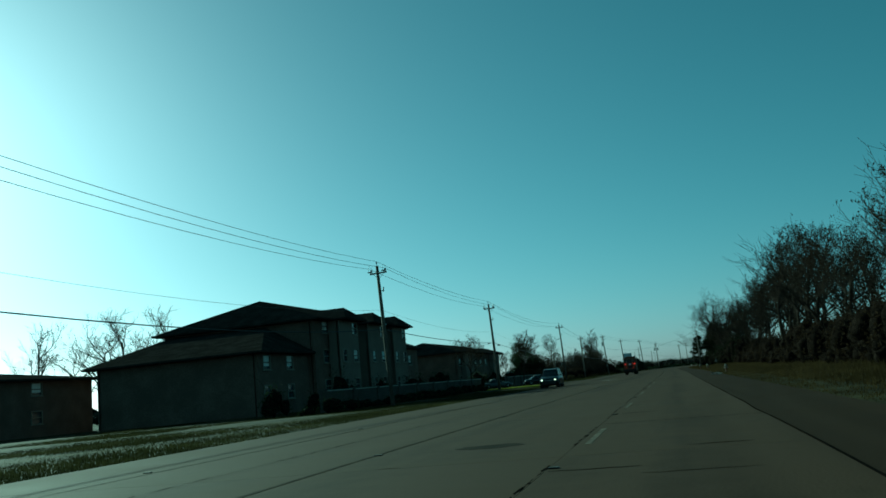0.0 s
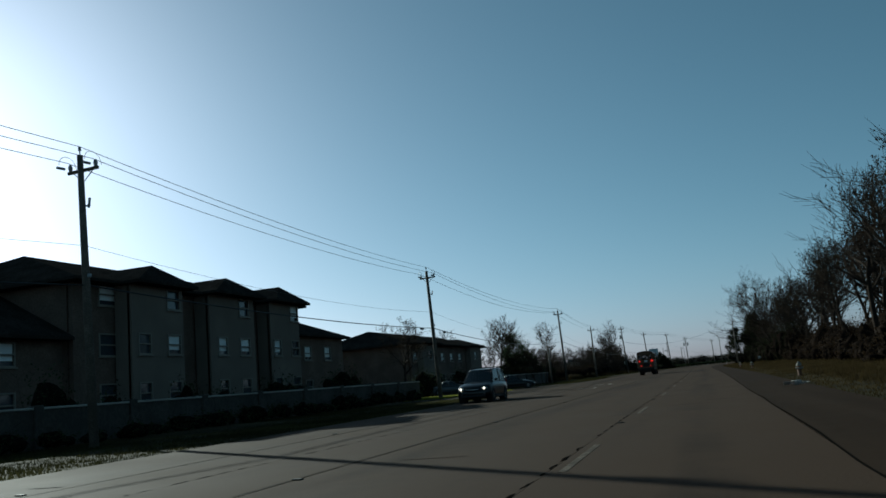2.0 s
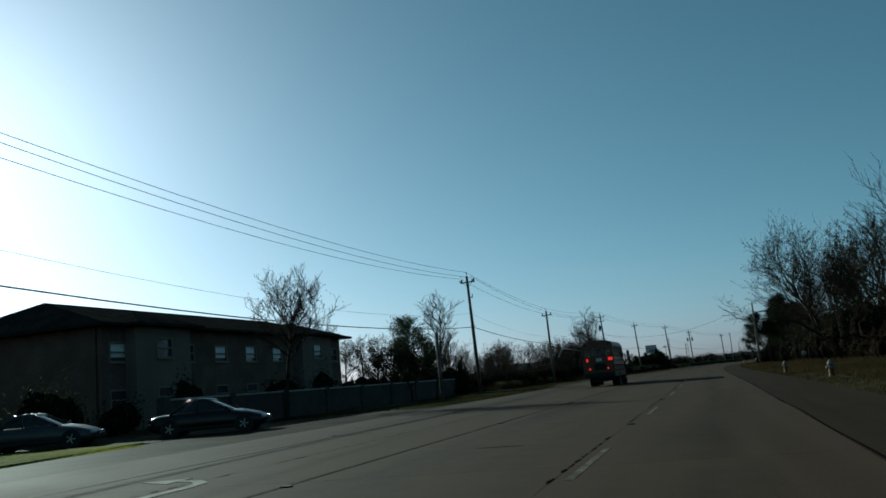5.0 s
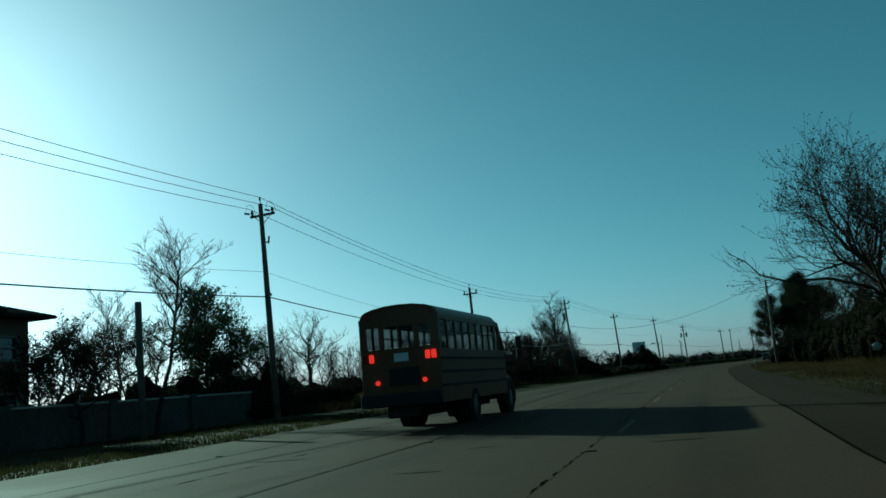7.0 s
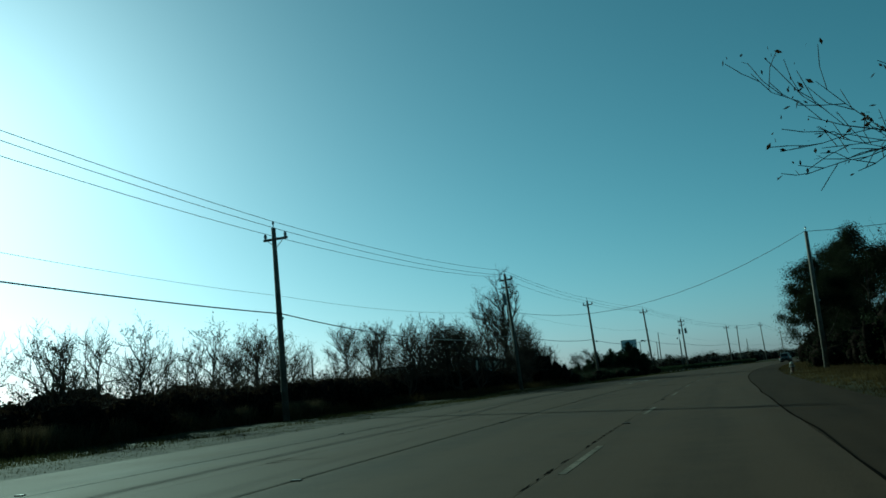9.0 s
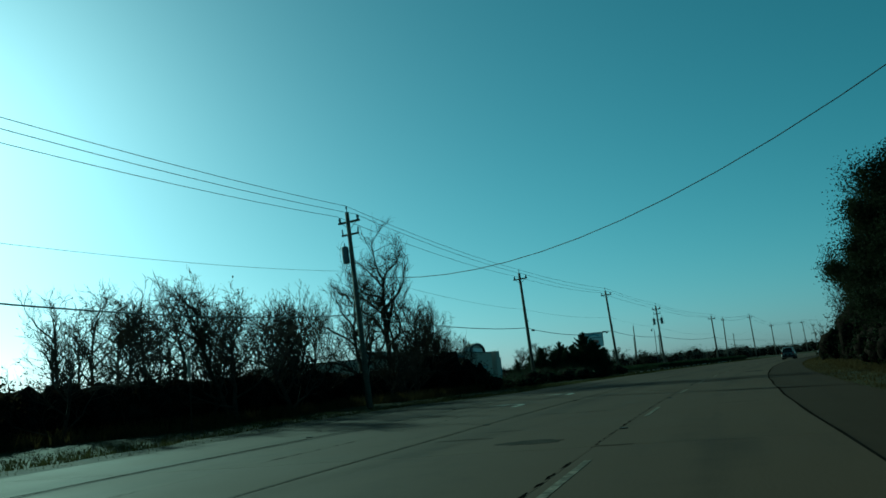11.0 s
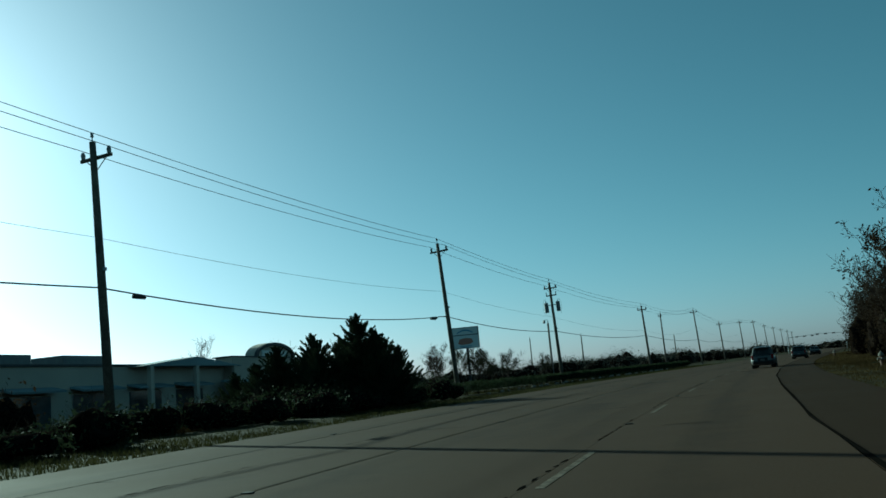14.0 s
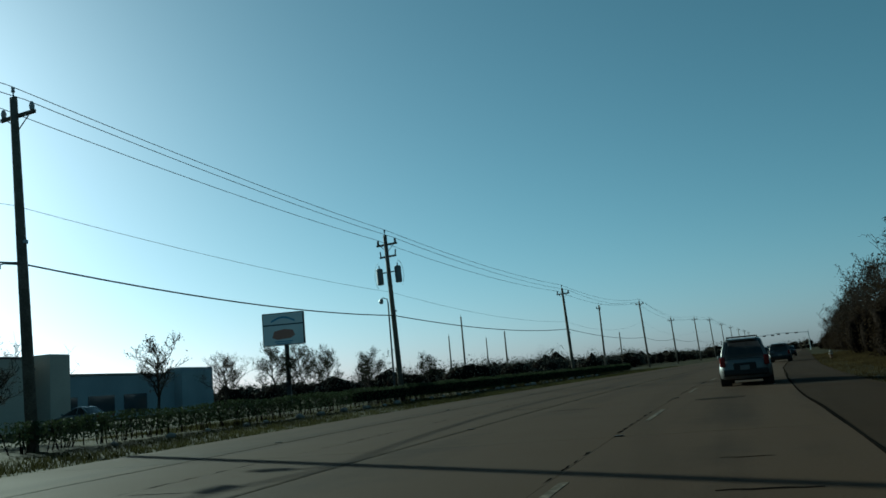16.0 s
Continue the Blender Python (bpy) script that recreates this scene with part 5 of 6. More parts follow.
def conifer(seed, height, label, radius, low, leaf, branches, rise, per, size, tuft=False):
    """A conifer: trunk, branches that rise or spread, and needle sprays along them."""
    rng = np.random.default_rng(seed)
    root = thing("tree", label, "tree")
    bend = rng.normal(0, 0.12, 2)
    stem = [(bend[0] * f, bend[1] * f, height * 0.97 * f) for f in np.linspace(0, 1, 6)]
    part("trunk", Geo().tube(stem, [0.0175 * height * (1 - k / 5) + 0.015 for k in range(6)], 7), BARK, root)
    p0, p1, r0, pts, dirs = [], [], [], [], []
    for k in range(branches):
        f = (k + rng.random()) / branches
        f = f ** 0.9
        a = rng.uniform(0, 2 * math.pi)
        el = radians(rise + rng.normal(0, 11) + 25 * f)
        ln = radius * ((1 - f) ** 0.8 * rng.uniform(0.45, 1.25) + 0.10 * rng.uniform(0.5, 1.5))
        if tuft:
            ln = radius * (0.35 + 0.65 * math.sin(math.pi * min(1.0, f ** 0.75))) * rng.uniform(0.45, 1.1)
        d = np.array([math.cos(a) * math.cos(el), math.sin(a) * math.cos(el), math.sin(el)])
        z = low + (height - low) * f * 0.93
        b = np.array([bend[0] * f, bend[1] * f, z])
        p0.append(b), p1.append(b + d * ln), r0.append(0.02 + 0.012 * ln)
        n = max(12, int(per * ln))
        q = rng.random(n) ** 0.7
        if tuft:
            q = 0.35 + 0.65 * np.round(q * 5) / 5
        w = (0.26 if tuft else 0.085) * (1.3 - 1.05 * q if not tuft else np.ones(n)) * (0.5 + 0.4 * ln)
        g = b + np.outer(q * ln, d) + rng.normal(0, 1, (n, 3)) * w[:, None] * [1, 1, 0.75]
        pts.append(g)
        dirs.append(d + rng.normal(0, 0.45 if not tuft else 0.9, (n, 3)))
    part("branch_whorl", seg_mesh("branch_whorl", p0, p1, r0, np.array(r0) * 0.3, BARK, 4), None, root)
    pts = np.concatenate(pts)
    pts[:, 2] = np.maximum(pts[:, 2], 0.05)
    part("crown", leaf_mesh("crown", pts, size, leaf, rng, along=np.concatenate(dirs)), None, root)
    return root




def plant(source, height0, spots, rng):
    """Copies of a tree at (x, y, height), each with its own turn and size."""
    first = True
    for x, y, h in spots:
        k = h / height0
        m = pose(x, y, -0.05, 0, 0, rng.uniform(0, 360)) @ Matrix.Diagonal((k * rng.uniform(0.85, 1.15), k * rng.uniform(0.85, 1.15), k, 1))
        if first:
            source.matrix_basis = m
            first = False
        else:
            c = copy_thing(source, Matrix())
            c.matrix_basis = m


rng = random.Random(5)
# left side
plant(bare_tree(11, 10, "bare winter tree with many fine twigs", spread=0.5), 10,
      [(-77.5, 88, 14.3), (-64.5, 88, 14.6), (-58.3, 88, 14.2), (-34.5, 203, 7.2), (-32, 251.5, 8.0), (-45, 352, 8.5), (-36, 206, 9.0), (-30.5, 247.5, 7.2)], rng)
plant(bare_tree(29, 12, "bare spreading tree with a dense twiggy crown", spread=0.66, limbs=11, trunk=0.25, twist=0.3, fork=5, dense=4, girth=1.35), 12, [(-27.8, 278.0, 11.8), (-25.6, 286.5, 10.0)], rng)
plant(bare_tree(30, 10, "round-crowned bare tree behind the wall", leaves=800, size=0.07, spread=0.30, limbs=17, trunk=0.55, fork=4, dense=4, up=0.30, taper=0.35, twist=0.16, leader=0.68, girth=0.75), 10, [(-26.2, 143.9, 9.65), (-29.5, 345.0, 5.5), (-44.4, 269.8, 9.9)], rng)
plant(bare_tree(12, 10, "bare spreading winter tree", spread=0.6, limbs=9, trunk=0.25, twist=0.3), 10,
      [(-38.2, 240.5, 7.9), (-72.0, 88, 11.4), (-67.6, 89, 14.2), (-33, 196, 6.8), (-36, 223, 6.0), (-32, 259.2, 8.8), (-45, 373, 8.6), (-39, 246, 7.5), (-33, 191, 7.6)], rng)
plant(bare_tree(13, 15, "tall bare tree with a crooked forked trunk and dense twigs", spread=0.52, limbs=13, fork=5, twist=0.33, trunk=0.25, dense=5, girth=1.3), 15, [(-27.3, 283.2, 16.0), (-60, 208, 12.0)], rng)
plant(bare_tree(14, 10, "bare tree with some clinging brown leaves", leaves=1500, size=0.09, spread=0.6, limbs=9), 10,
      [(-28.0, 114.6, 7.9), (-40.5, 188, 7.9), (-38.0, 187, 7.6), (-43.2, 190, 7.7), (-45, 189, 7.4), (-36, 259, 8.2), (-30, 269.5, 8.0), (-31.5, 190.0, 6.6), (-25, 372.5, 4.9)], rng)
plant(bare_tree(24, 13, "slender bare tree with a narrow open crown", spread=0.215, limbs=16, trunk=0.47, fork=4, dense=4, up=0.32, twist=0.16, taper=0.45, leader=0.78, girth=0.6), 13, [(-25.3, 169.9, 9.9), (-48, 197, 12.0)], rng)
shrubs = [(rng.uniform(-34, -24.5), y + rng.uniform(-1, 1), rng.uniform(6.2, 8.6) * (0.68 if y < 250 else 1.0)) for y in np.arange(243, 275, 1.5)]
shrubs += [(rng.uniform(-28.5, -23.6), y + rng.uniform(-1, 1), rng.uniform(6.0, 8.8) * (0.62 if y < 285 else 1.0)) for y in np.arange(275, 293, 1.5)]
shrubs += [(rng.uniform(-38, -29), y + rng.uniform(-1, 1), rng.uniform(4.4, 7.4)) for y in np.arange(192, 243, 1.9)]
stems = bare_tree(25, 7, "dense bare thicket shrub with many upright stems", spread=0.62, limbs=11, trunk=0.04, fork=3, up=0.75, twist=0.26, name="shrub", category="shrub")
plant(stems, 7, shrubs[::2], rng)
tangle = bare_tree(26, 7, "tangled bare shrub with arching stems", leaves=500, size=0.07, spread=0.68, limbs=10, trunk=0.05, fork=3, up=0.55, twist=0.34, name="shrub", category="shrub")
plant(tangle, 7, shrubs[1::2], rng)
plant(bare_tree(15, 6, "small leafy street tree losing its leaves", leaves=4200, leaf=LEAF_DARK, size=0.065, spread=0.55, limbs=9, trunk=0.28), 6,
      [(-22, 375.8, 5.7), (-19.9, 376.4, 5.6), (-22, 387, 5.6), (-19, 392, 5.2), (-25, 410, 4.6), (-14, 398, 4.4), (-28.9, 167.4, 5.8), (-26.4, 166.6, 5.3), (-30.6, 168.6, 5.2)], rng)
young = bare_tree(27, 5, "young bare street tree with a few pale leaves", leaves=700, size=0.06, spread=0.42, limbs=10, trunk=0.3)
plant(young, 5, [(-19.4, 352.0, 5.1), (-24.5, 371.0, 4.6), (-27.0, 345.5, 6.0), (-25.2, 344.0, 5.4), (-23.2, 343.5, 4.8)], rng)
plant(conifer(21, 9, "dark pine with tufted ragged branches", 3.2, 1.6, LEAF_PINE, 58, 14, 115, 0.10, True), 9, [(-34.0, 187.0, 9.2), (-35.6, 189.5, 7.0), (-32.0, 188.0, 6.2)], rng)
plant(conifer(22, 6, "dark evergreen cedar with ragged pointed top", 3.3, 0.1, LEAF_CEDAR, 190, 32, 140, 0.06), 6,
      [(-16.1, 319.5, 5.65), (-19.0, 319.8, 4.8), (-21.2, 319.8, 4.3), (-14.8, 319.2, 4.7), (-13.7, 319.8, 3.6), (-17.5, 321.0, 4.4), (-15.4, 321.5, 4.5), (-20.0, 321.5, 3.9), (-22.8, 320.2, 3.4), (-18.0, 318.0, 3.8), (-24.8, 321.0, 3.0), (-27, 183, 3.5)], rng)
# a crooked tree of the scrub that leans back over it
slant = bare_tree(34, 9, "crooked bare tree leaning out of the scrub", spread=0.42, limbs=9, trunk=0.5, fork=4, twist=0.34, dense=4, taper=0.45)
slant.matrix_basis = pose(-26.0, 254.6, -0.1) @ Matrix.Rotation(radians(33), 4, 'X') @ pose(0, 0, 0, 0, 0, 60) @ Matrix.Diagonal((0.95, 0.95, 1.06, 1))
# right side woods
first = [(13.0 + 3.5 * rng.random(), y + rng.uniform(-1.5, 1.5), 9.8 + 3.4 * rng.random() + (4.2 if 96 < y < 118 else 3.2 if 90 < y < 170 else 0.6)) for y in np.arange(34, 200, 4.5)]
plant(bare_tree(16, 12, "tall bare roadside tree in dense woods", spread=0.45, limbs=10, fork=4), 12, first[::3] + [(19, 46, 10), (18, 101, 12), (20, 150, 14)], rng)
plant(bare_tree(17, 12, "bare tree with arching limbs in dense woods", spread=0.52, limbs=9, fork=4, trunk=0.3), 12, first[1::3] + [(20, 70, 10.5), (19, 128, 13), (13.5, 216, 13.0)], rng)
plant(bare_tree(18, 12, "bare tree with a few dead leaves in dense woods", leaves=1300, size=0.09, spread=0.5, limbs=9, fork=4), 12, first[2::3] + [(13.8, 193, 15.0), (14, 204, 14.0), (19, 88, 11.5), (12.5, 226, 11.5), (12, 234, 9.5)], rng)
# the last round shrubs of the scrub, and a sapling past them
for src, x, y, kx, kz, turn in ((stems, -27.6, 294.6, 0.95, 1.42, 20), (tangle, -28.6, 293.2, 1.05, 1.45, 140), (tangle, -26.8, 296.0, 0.70, 1.02, 250), (stems, -28.2, 296.4, 0.80, 1.05, 310), (tangle, -27.6, 294.9, 0.85, 1.28, 70), (young, -24.3, 296.0, 0.5, 1.1, 15)):
    copy_thing(src, Matrix()).matrix_basis = pose(x, y, -0.05, 0, 0, turn) @ Matrix.Diagonal((kx, kx, kz, 1))
broad = bare_tree(28, 14, "broad bare tree leaning out of the woods with seed balls", leaves=4500, size=0.07, spread=0.72, limbs=15, trunk=0.30, fork=5, twist=0.3, dense=4, taper=0.35)
broad.matrix_basis = pose(10.8, 197.5, -0.05) @ Matrix.Rotation(radians(-10), 4, 'Y') @ pose(0, 0, 0, 0, 0, 82) @ Matrix.Diagonal((1.02, 1.12, 1.31, 1))
copy_thing(broad, Matrix()).matrix_basis = pose(13.4, 206.5, -0.05, 0, 0, 200) @ Matrix.Diagonal((0.85, 0.9, 1.15, 1))
plant(leafy_tree(23, 9, "dark evergreen oak leaning over the verge", 4.6, 1.5, LEAF_DARK, 0.065, 52000), 9, [(6.5, 250.3, 7.5), (12.8, 280, 11.5), (13.6, 292, 10.0), (11.6, 268, 10.2), (15.0, 303, 8.5), (10.8, 256.5, 10.2)], rng)
far_right = []
for s in range(284, 560, 11):
    p = road(s, rng.uniform(9.5, 12.5))
    far_right.append((p.x, p.y, rng.uniform(8.0, 11.0)))
plant(bare_tree(19, 8, "bare scrub tree at the wood's edge", leaves=700, size=0.10, spread=0.55, limbs=10, trunk=0.2), 8, far_right, rng)

# a long limb reaching over the verge
lean = thing("tree", "leaning bare tree with a long limb over the road", "tree")
limb = [(9.9, 188.6, -0.1), (9.2, 188.0, 2.6), (7.0, 185.5, 4.1), (4.8, 183.0, 4.6), (2.6, 180.6, 4.5), (1.3, 178.3, 4.75), (0.7, 177.6, 5.4), (0.15, 177.2, 5.7)]
part("trunk", Geo().tube(limb, [0.14, 0.11, 0.085, 0.07, 0.055, 0.035, 0.022, 0.012], 7), BARK, lean)
tw = random.Random(77)
segs = []
for k in range(34):
    i = tw.randrange(2, 7)
    a = Vector(limb[i]).lerp(Vector(limb[i + 1 if i < 7 else i]), tw.random())
    d = Vector((tw.uniform(-1, 0.4), tw.uniform(-1, 0.5), tw.uniform(-0.4, 0.9)))
    b = a + d * tw.uniform(0.2, 0.5)
    segs += [(a, b, 0.016, 0.01), (b, b + d * 0.22 + Vector((tw.uniform(-0.15, 0.15), tw.uniform(-0.1, 0.1), tw.uniform(-0.1, 0.15))), 0.01, 0.006)]
part("crown", sticks("crown", segs, TWIG, 3), None, lean)

# ---- thickets, hedge, grass and far woods
def thicket(name, label, spots, density, leaf, size, seed, stems=2.2, kind="stuff"):
    """A mass of undergrowth: leaf clumps and thin stems round spots of (x, y, radius, height)."""
    r = np.random.default_rng(seed)
    bm = bmesh.new()
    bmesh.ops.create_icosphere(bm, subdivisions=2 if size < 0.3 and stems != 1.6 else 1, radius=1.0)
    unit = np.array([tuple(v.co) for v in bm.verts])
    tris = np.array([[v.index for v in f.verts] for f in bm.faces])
    bm.free()
    pts, p0, p1, rad, core, faces = [], [], [], [], [], []
    clumps = []
    for x, y, rr, h in spots:
        clumps.append((x, y, rr * r.uniform(0.75, 0.95), h * 0.86))
        for k in range(3):
            a, q = r.uniform(0, 2 * np.pi), rr * r.uniform(0.35, 0.8)
            clumps.append((x + q * np.cos(a), y + q * np.sin(a), rr * r.uniform(0.35, 0.6), h * r.uniform(0.4, 0.85)))
    for x, y, rr, h in clumps:
        ph = r.uniform(0, 6.28, 6)

        def lump(d):
            return 1 + 0.16 * np.sin(4.1 * d[:, 0] + ph[0]) * np.sin(3.7 * d[:, 1] + ph[1]) + 0.14 * np.sin(6.3 * d[:, 2] + 5.1 * d[:, 0] + ph[2]) + 0.10 * np.sin(9.0 * d[:, 1] + 7.0 * d[:, 2] + ph[3])

        size3 = np.array([rr, rr, h * 0.58])
        mid = np.array([x, y, h * 0.42])
        # closed core whose dark colour stands for shade among the leaves
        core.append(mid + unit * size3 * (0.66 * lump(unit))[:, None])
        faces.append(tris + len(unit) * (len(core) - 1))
        n = int(density * 3.6 * rr * (0.5 * rr + 0.5 * h))
        d = r.normal(size=(n, 3))
        d /= np.linalg.norm(d, axis=1, keepdims=True)
        q = mid + d * size3 * (lump(d) * (0.64 + 0.50 * r.random(n) ** 1.4))[:, None]
        pts.append(q[q[:, 2] > 0.02])
        k = int(stems * rr * rr)
        if k:
            a, q = r.uniform(0, 2 * np.pi, k), 0.8 * rr * np.sqrt(r.random(k))
            b = np.stack([x + q * np.cos(a), y + q * np.sin(a), np.zeros(k)], 1)
            t = b + np.stack([r.normal(0, 0.5, k), r.normal(0, 0.5, k), h * r.uniform(0.7, 1.22, k)], 1)
            p0.append(b), p1.append(t), rad.append(np.full(k, 0.014))
            for j in range(3):
                f = r.uniform(0.55, 0.95, (k, 1))
                c = b + (t - b) * f
                p0.append(c), p1.append(c + r.normal(0, 0.45, (k, 3)) * [1, 1, 0.5] + [0, 0, 0.35]), rad.append(np.full(k, 0.009))
    root = thing(name, label, "undergrowth", kind=kind)
    part("foliage", leaf_mesh("foliage", np.concatenate(pts), size, leaf, r), None, root)
    part("inner_mass", np_mesh("inner_mass", np.concatenate(core), np.concatenate(faces), INNER_SHADE), None, root)
    if p0:
        a, b, c = np.concatenate(p0), np.concatenate(p1), np.concatenate(rad)
        part("twig_mass", seg_mesh("twig_mass", a, b, c, c * 0.4, TWIG, 3), None, root)
    return root


rs = random.Random(9)
spots = [(12.5 + rs.uniform(0, 9), y + rs.uniform(-2, 2), rs.uniform(2.0, 3.2), rs.uniform(4.2, 6.4)) for y in np.arange(24, 245, 1.5)]
spots += [(12.2 + rs.uniform(-0.5, 1.0), y, rs.uniform(1.5, 2.2), rs.uniform(1.6, 3.4)) for y in np.arange(24, 236, 2.4)]
thicket("undergrowth", "dense dark undergrowth at the edge of the woods", spots, 12, LEAF_DRY, 0.14, 31)
thicket("undergrowth", "dense evergreen undergrowth beside the verge", [(11.2 + rs.uniform(-1.0, 5), y + rs.uniform(-1, 1), rs.uniform(1.8, 2.8), rs.uniform(3.5, 6.5)) for y in np.arange(232, 300, 1.4)] + [(10.6 + rs.uniform(-0.6, 1.2), y, rs.uniform(1.6, 2.2), rs.uniform(4.0, 6.2)) for y in np.arange(186, 240, 1.8)] + [(12.4 + rs.uniform(-0.8, 2.5), y, rs.uniform(2.2, 3.0), rs.uniform(6.0, 8.2)) for y in np.arange(184, 236, 2.4)] + [(5.9 + 0.085 * (y - 246) + rs.uniform(0, 1.6), y, rs.uniform(1.2, 1.7), rs.uniform(2.2, 3.6)) for y in np.arange(247, 300, 1.5)] + [(8.4 + rs.uniform(-0.4, 1.6), y, rs.uniform(1.3, 1.8), rs.uniform(2.8, 4.6)) for y in np.arange(222, 248, 1.5)], 20, LEAF_DARK, 0.12, 32)
spots = []
for s in np.arange(280, 620, 3.2):
    p = road(s, 9.4 + rs.uniform(0, 5))
    spots.append((p.x, p.y, rs.uniform(2.0, 3.2), rs.uniform(4.0, 7.2)))
thicket("undergrowth", "dark scrub along the verge of the bend", spots, 34, LEAF_DRY, 0.12, 33)
spots = [(-29 + rs.uniform(-4, 3) + max(0, y - 262) * 0.06, y + rs.uniform(-1, 1), rs.uniform(1.6, 2.4), np.interp(y, (181, 212, 260, 302), (2.1, 2.6, 3.6, 3.2)) * rs.uniform(0.92, 1.06)) for y in np.arange(181, 302, 1.1)]
spots += [(-38 + rs.uniform(-5, 3), y + rs.uniform(-2, 2), rs.uniform(1.8, 3.0), rs.uniform(2.2, 4.2)) for y in np.arange(186, 305, 3.2)]
spots += [(-29.0 + rs.uniform(-0.8, 0.8), y, 1.7, np.interp(y, (212, 262), (2.75, 3.6)) * rs.uniform(0.98, 1.03)) for y in np.arange(213, 264, 1.3)]
thicket("undergrowth", "tangled brown scrub behind the poles", spots + [(-23.7, 288, 2.1, 5.6), (-23.0, 290.5, 1.9, 4.2), (-24.6, 286, 2.1, 5.0), (-22.8, 292.5, 1.6, 3.2)], 16, LEAF_DRY, 0.11, 34)
thicket("undergrowth", "low scrub below the cedars", [(-20.5 + rs.uniform(-4, 3) + (y - 296) * 0.14, y, rs.uniform(1.2, 2.0), rs.uniform(1.0, 2.0)) for y in np.arange(290, 334, 1.0)], 40, LEAF_CEDAR, 0.09, 35)
thicket("undergrowth", "dark shrubs in front of the stone wall", [(-25.6 + rs.uniform(-0.5, 0.6), y, rs.uniform(0.7, 1.2), rs.uniform(0.7, 1.5)) for y in np.arange(56, 112, 2.1)], 60, LEAF_HEDGE, 0.08, 36)
thicket("undergrowth", "evergreen shrubs between wall and apartments", [(-30.0 + rs.uniform(-1, 1), y, rs.uniform(1.0, 1.8), rs.uniform(2.0, 4.2)) for y in np.arange(60, 180, 5.3)] + [(-31.5 + rs.uniform(-2.2, 2.2), y, rs.uniform(1.3, 1.9), rs.uniform(3.0, 4.4)) for y in np.arange(176, 190, 1.6)] + [(-44.5, 131.0, 2.2, 5.0), (-47.5, 133.0, 2.4, 5.2), (-42.0, 133.5, 1.8, 4.2)], 40, LEAF_HEDGE, 0.10, 37)

hedge = thing("hedge", "clipped dark green hedge along the parking lot", "hedge")
r = np.random.default_rng(41)
pts, p0, p1 = [], [], []
for s in np.arange(330, 432, 0.5):
    thin = min(1.0, max(0.6, (s - 338) / 30))
    n = int(430 * thin)
    q = np.stack([r.uniform(-0.6, 0.6, n), r.uniform(0, 0.5, n), r.uniform(0.42 - 0.25 * thin, 1.0 + 0.06 * math.sin(s), n)], 1)
    o = road(s, -20.6)
    pts.append(q + [o.x, o.y, 0])
    for k in range(3):
        b = (o.x + r.uniform(-0.3, 0.3), o.y + r.uniform(0, 0.5))
        p0.append((*b, 0)), p1.append((b[0] + r.normal(0, 0.15), b[1] + r.normal(0, 0.15), 0.75))
part("foliage", leaf_mesh("foliage", np.concatenate(pts), 0.065, LEAF_HEDGE, r), None, hedge)
# core strip and stems both take the painted shade of the hedge's inside
part("inner_mass", strip(Geo(), 352, 432, -20.95, -20.25, 0.30, 0.82, 1.5), INNER_SHADE, hedge)
tagged(part("stem_mass", seg_mesh("stem_mass", p0, p1, np.full(len(p0), 0.022), np.full(len(p0), 0.014), INNER_SHADE, 5), None, hedge), kind="stuff")

# pale landscape rocks in front of the hedge
bmr = bmesh.new()
bmesh.ops.create_icosphere(bmr, subdivisions=1, radius=0.5)
for v in bmr.verts:
    v.co *= 1 + 0.25 * noise.noise(v.co * 3)
rock_me = bpy.data.meshes.new("rock")
bmr.to_mesh(rock_me)
bmr.free()
rock_me.materials.append(ROCK)
for k in range(34):
    p = road(333 + 2.2 * k + rs.uniform(-0.5, 0.5), -19.3 + rs.uniform(-0.3, 0.5))
    ob = tagged(new("rock", rock_me), "pale landscape rock in front of the hedge", "rock", "rocks along the hedge")
    sc = rs.uniform(0.25, 0.6)
    ob.matrix_basis = pose(p.x, p.y, 0.02, rs.uniform(-20, 20), rs.uniform(-20, 20), rs.uniform(0, 360)) @ Matrix.Diagonal((sc, sc * rs.uniform(0.7, 1.2), sc * 0.6, 1))


def grass(name, label, n, s_range, u_range, height, material, seed):
    """Blades of grass along the road, each a thin triangle."""
    r = np.random.default_rng(seed)
    s, u = r.uniform(*s_range, n), r.uniform(*u_range, n)
    h = np.interp(s, ROAD_S, ROAD_H)
    x, y = np.interp(s, ROAD_S, ROAD_X) + u * np.cos(h), np.interp(s, ROAD_S, ROAD_Y) - u * np.sin(h)
    base = np.stack([x, y, np.full(n, -0.12)], 1)
    k = 4
    base = np.repeat(base, k, 0) + np.concatenate([r.normal(0, 0.09, (n * k, 2)), np.zeros((n * k, 1))], 1)
    hh = height * r.uniform(0.5, 1.5, n * k) + 0.1
    tip = base + np.stack([r.normal(0, 0.3, n * k) * hh, r.normal(0, 0.3, n * k) * hh, hh], 1)
    a = r.uniform(0, np.pi, n * k)
    w = np.stack([np.cos(a), np.sin(a), 0 * a], 1) * 0.022
    v = np.stack([base - w, base + w, tip], 1).reshape(-1, 3)
    ob = new(name, np_mesh(name, v, np.arange(len(v)).reshape(-1, 3), material))
    return tagged(ob, label, "grass", kind="stuff")


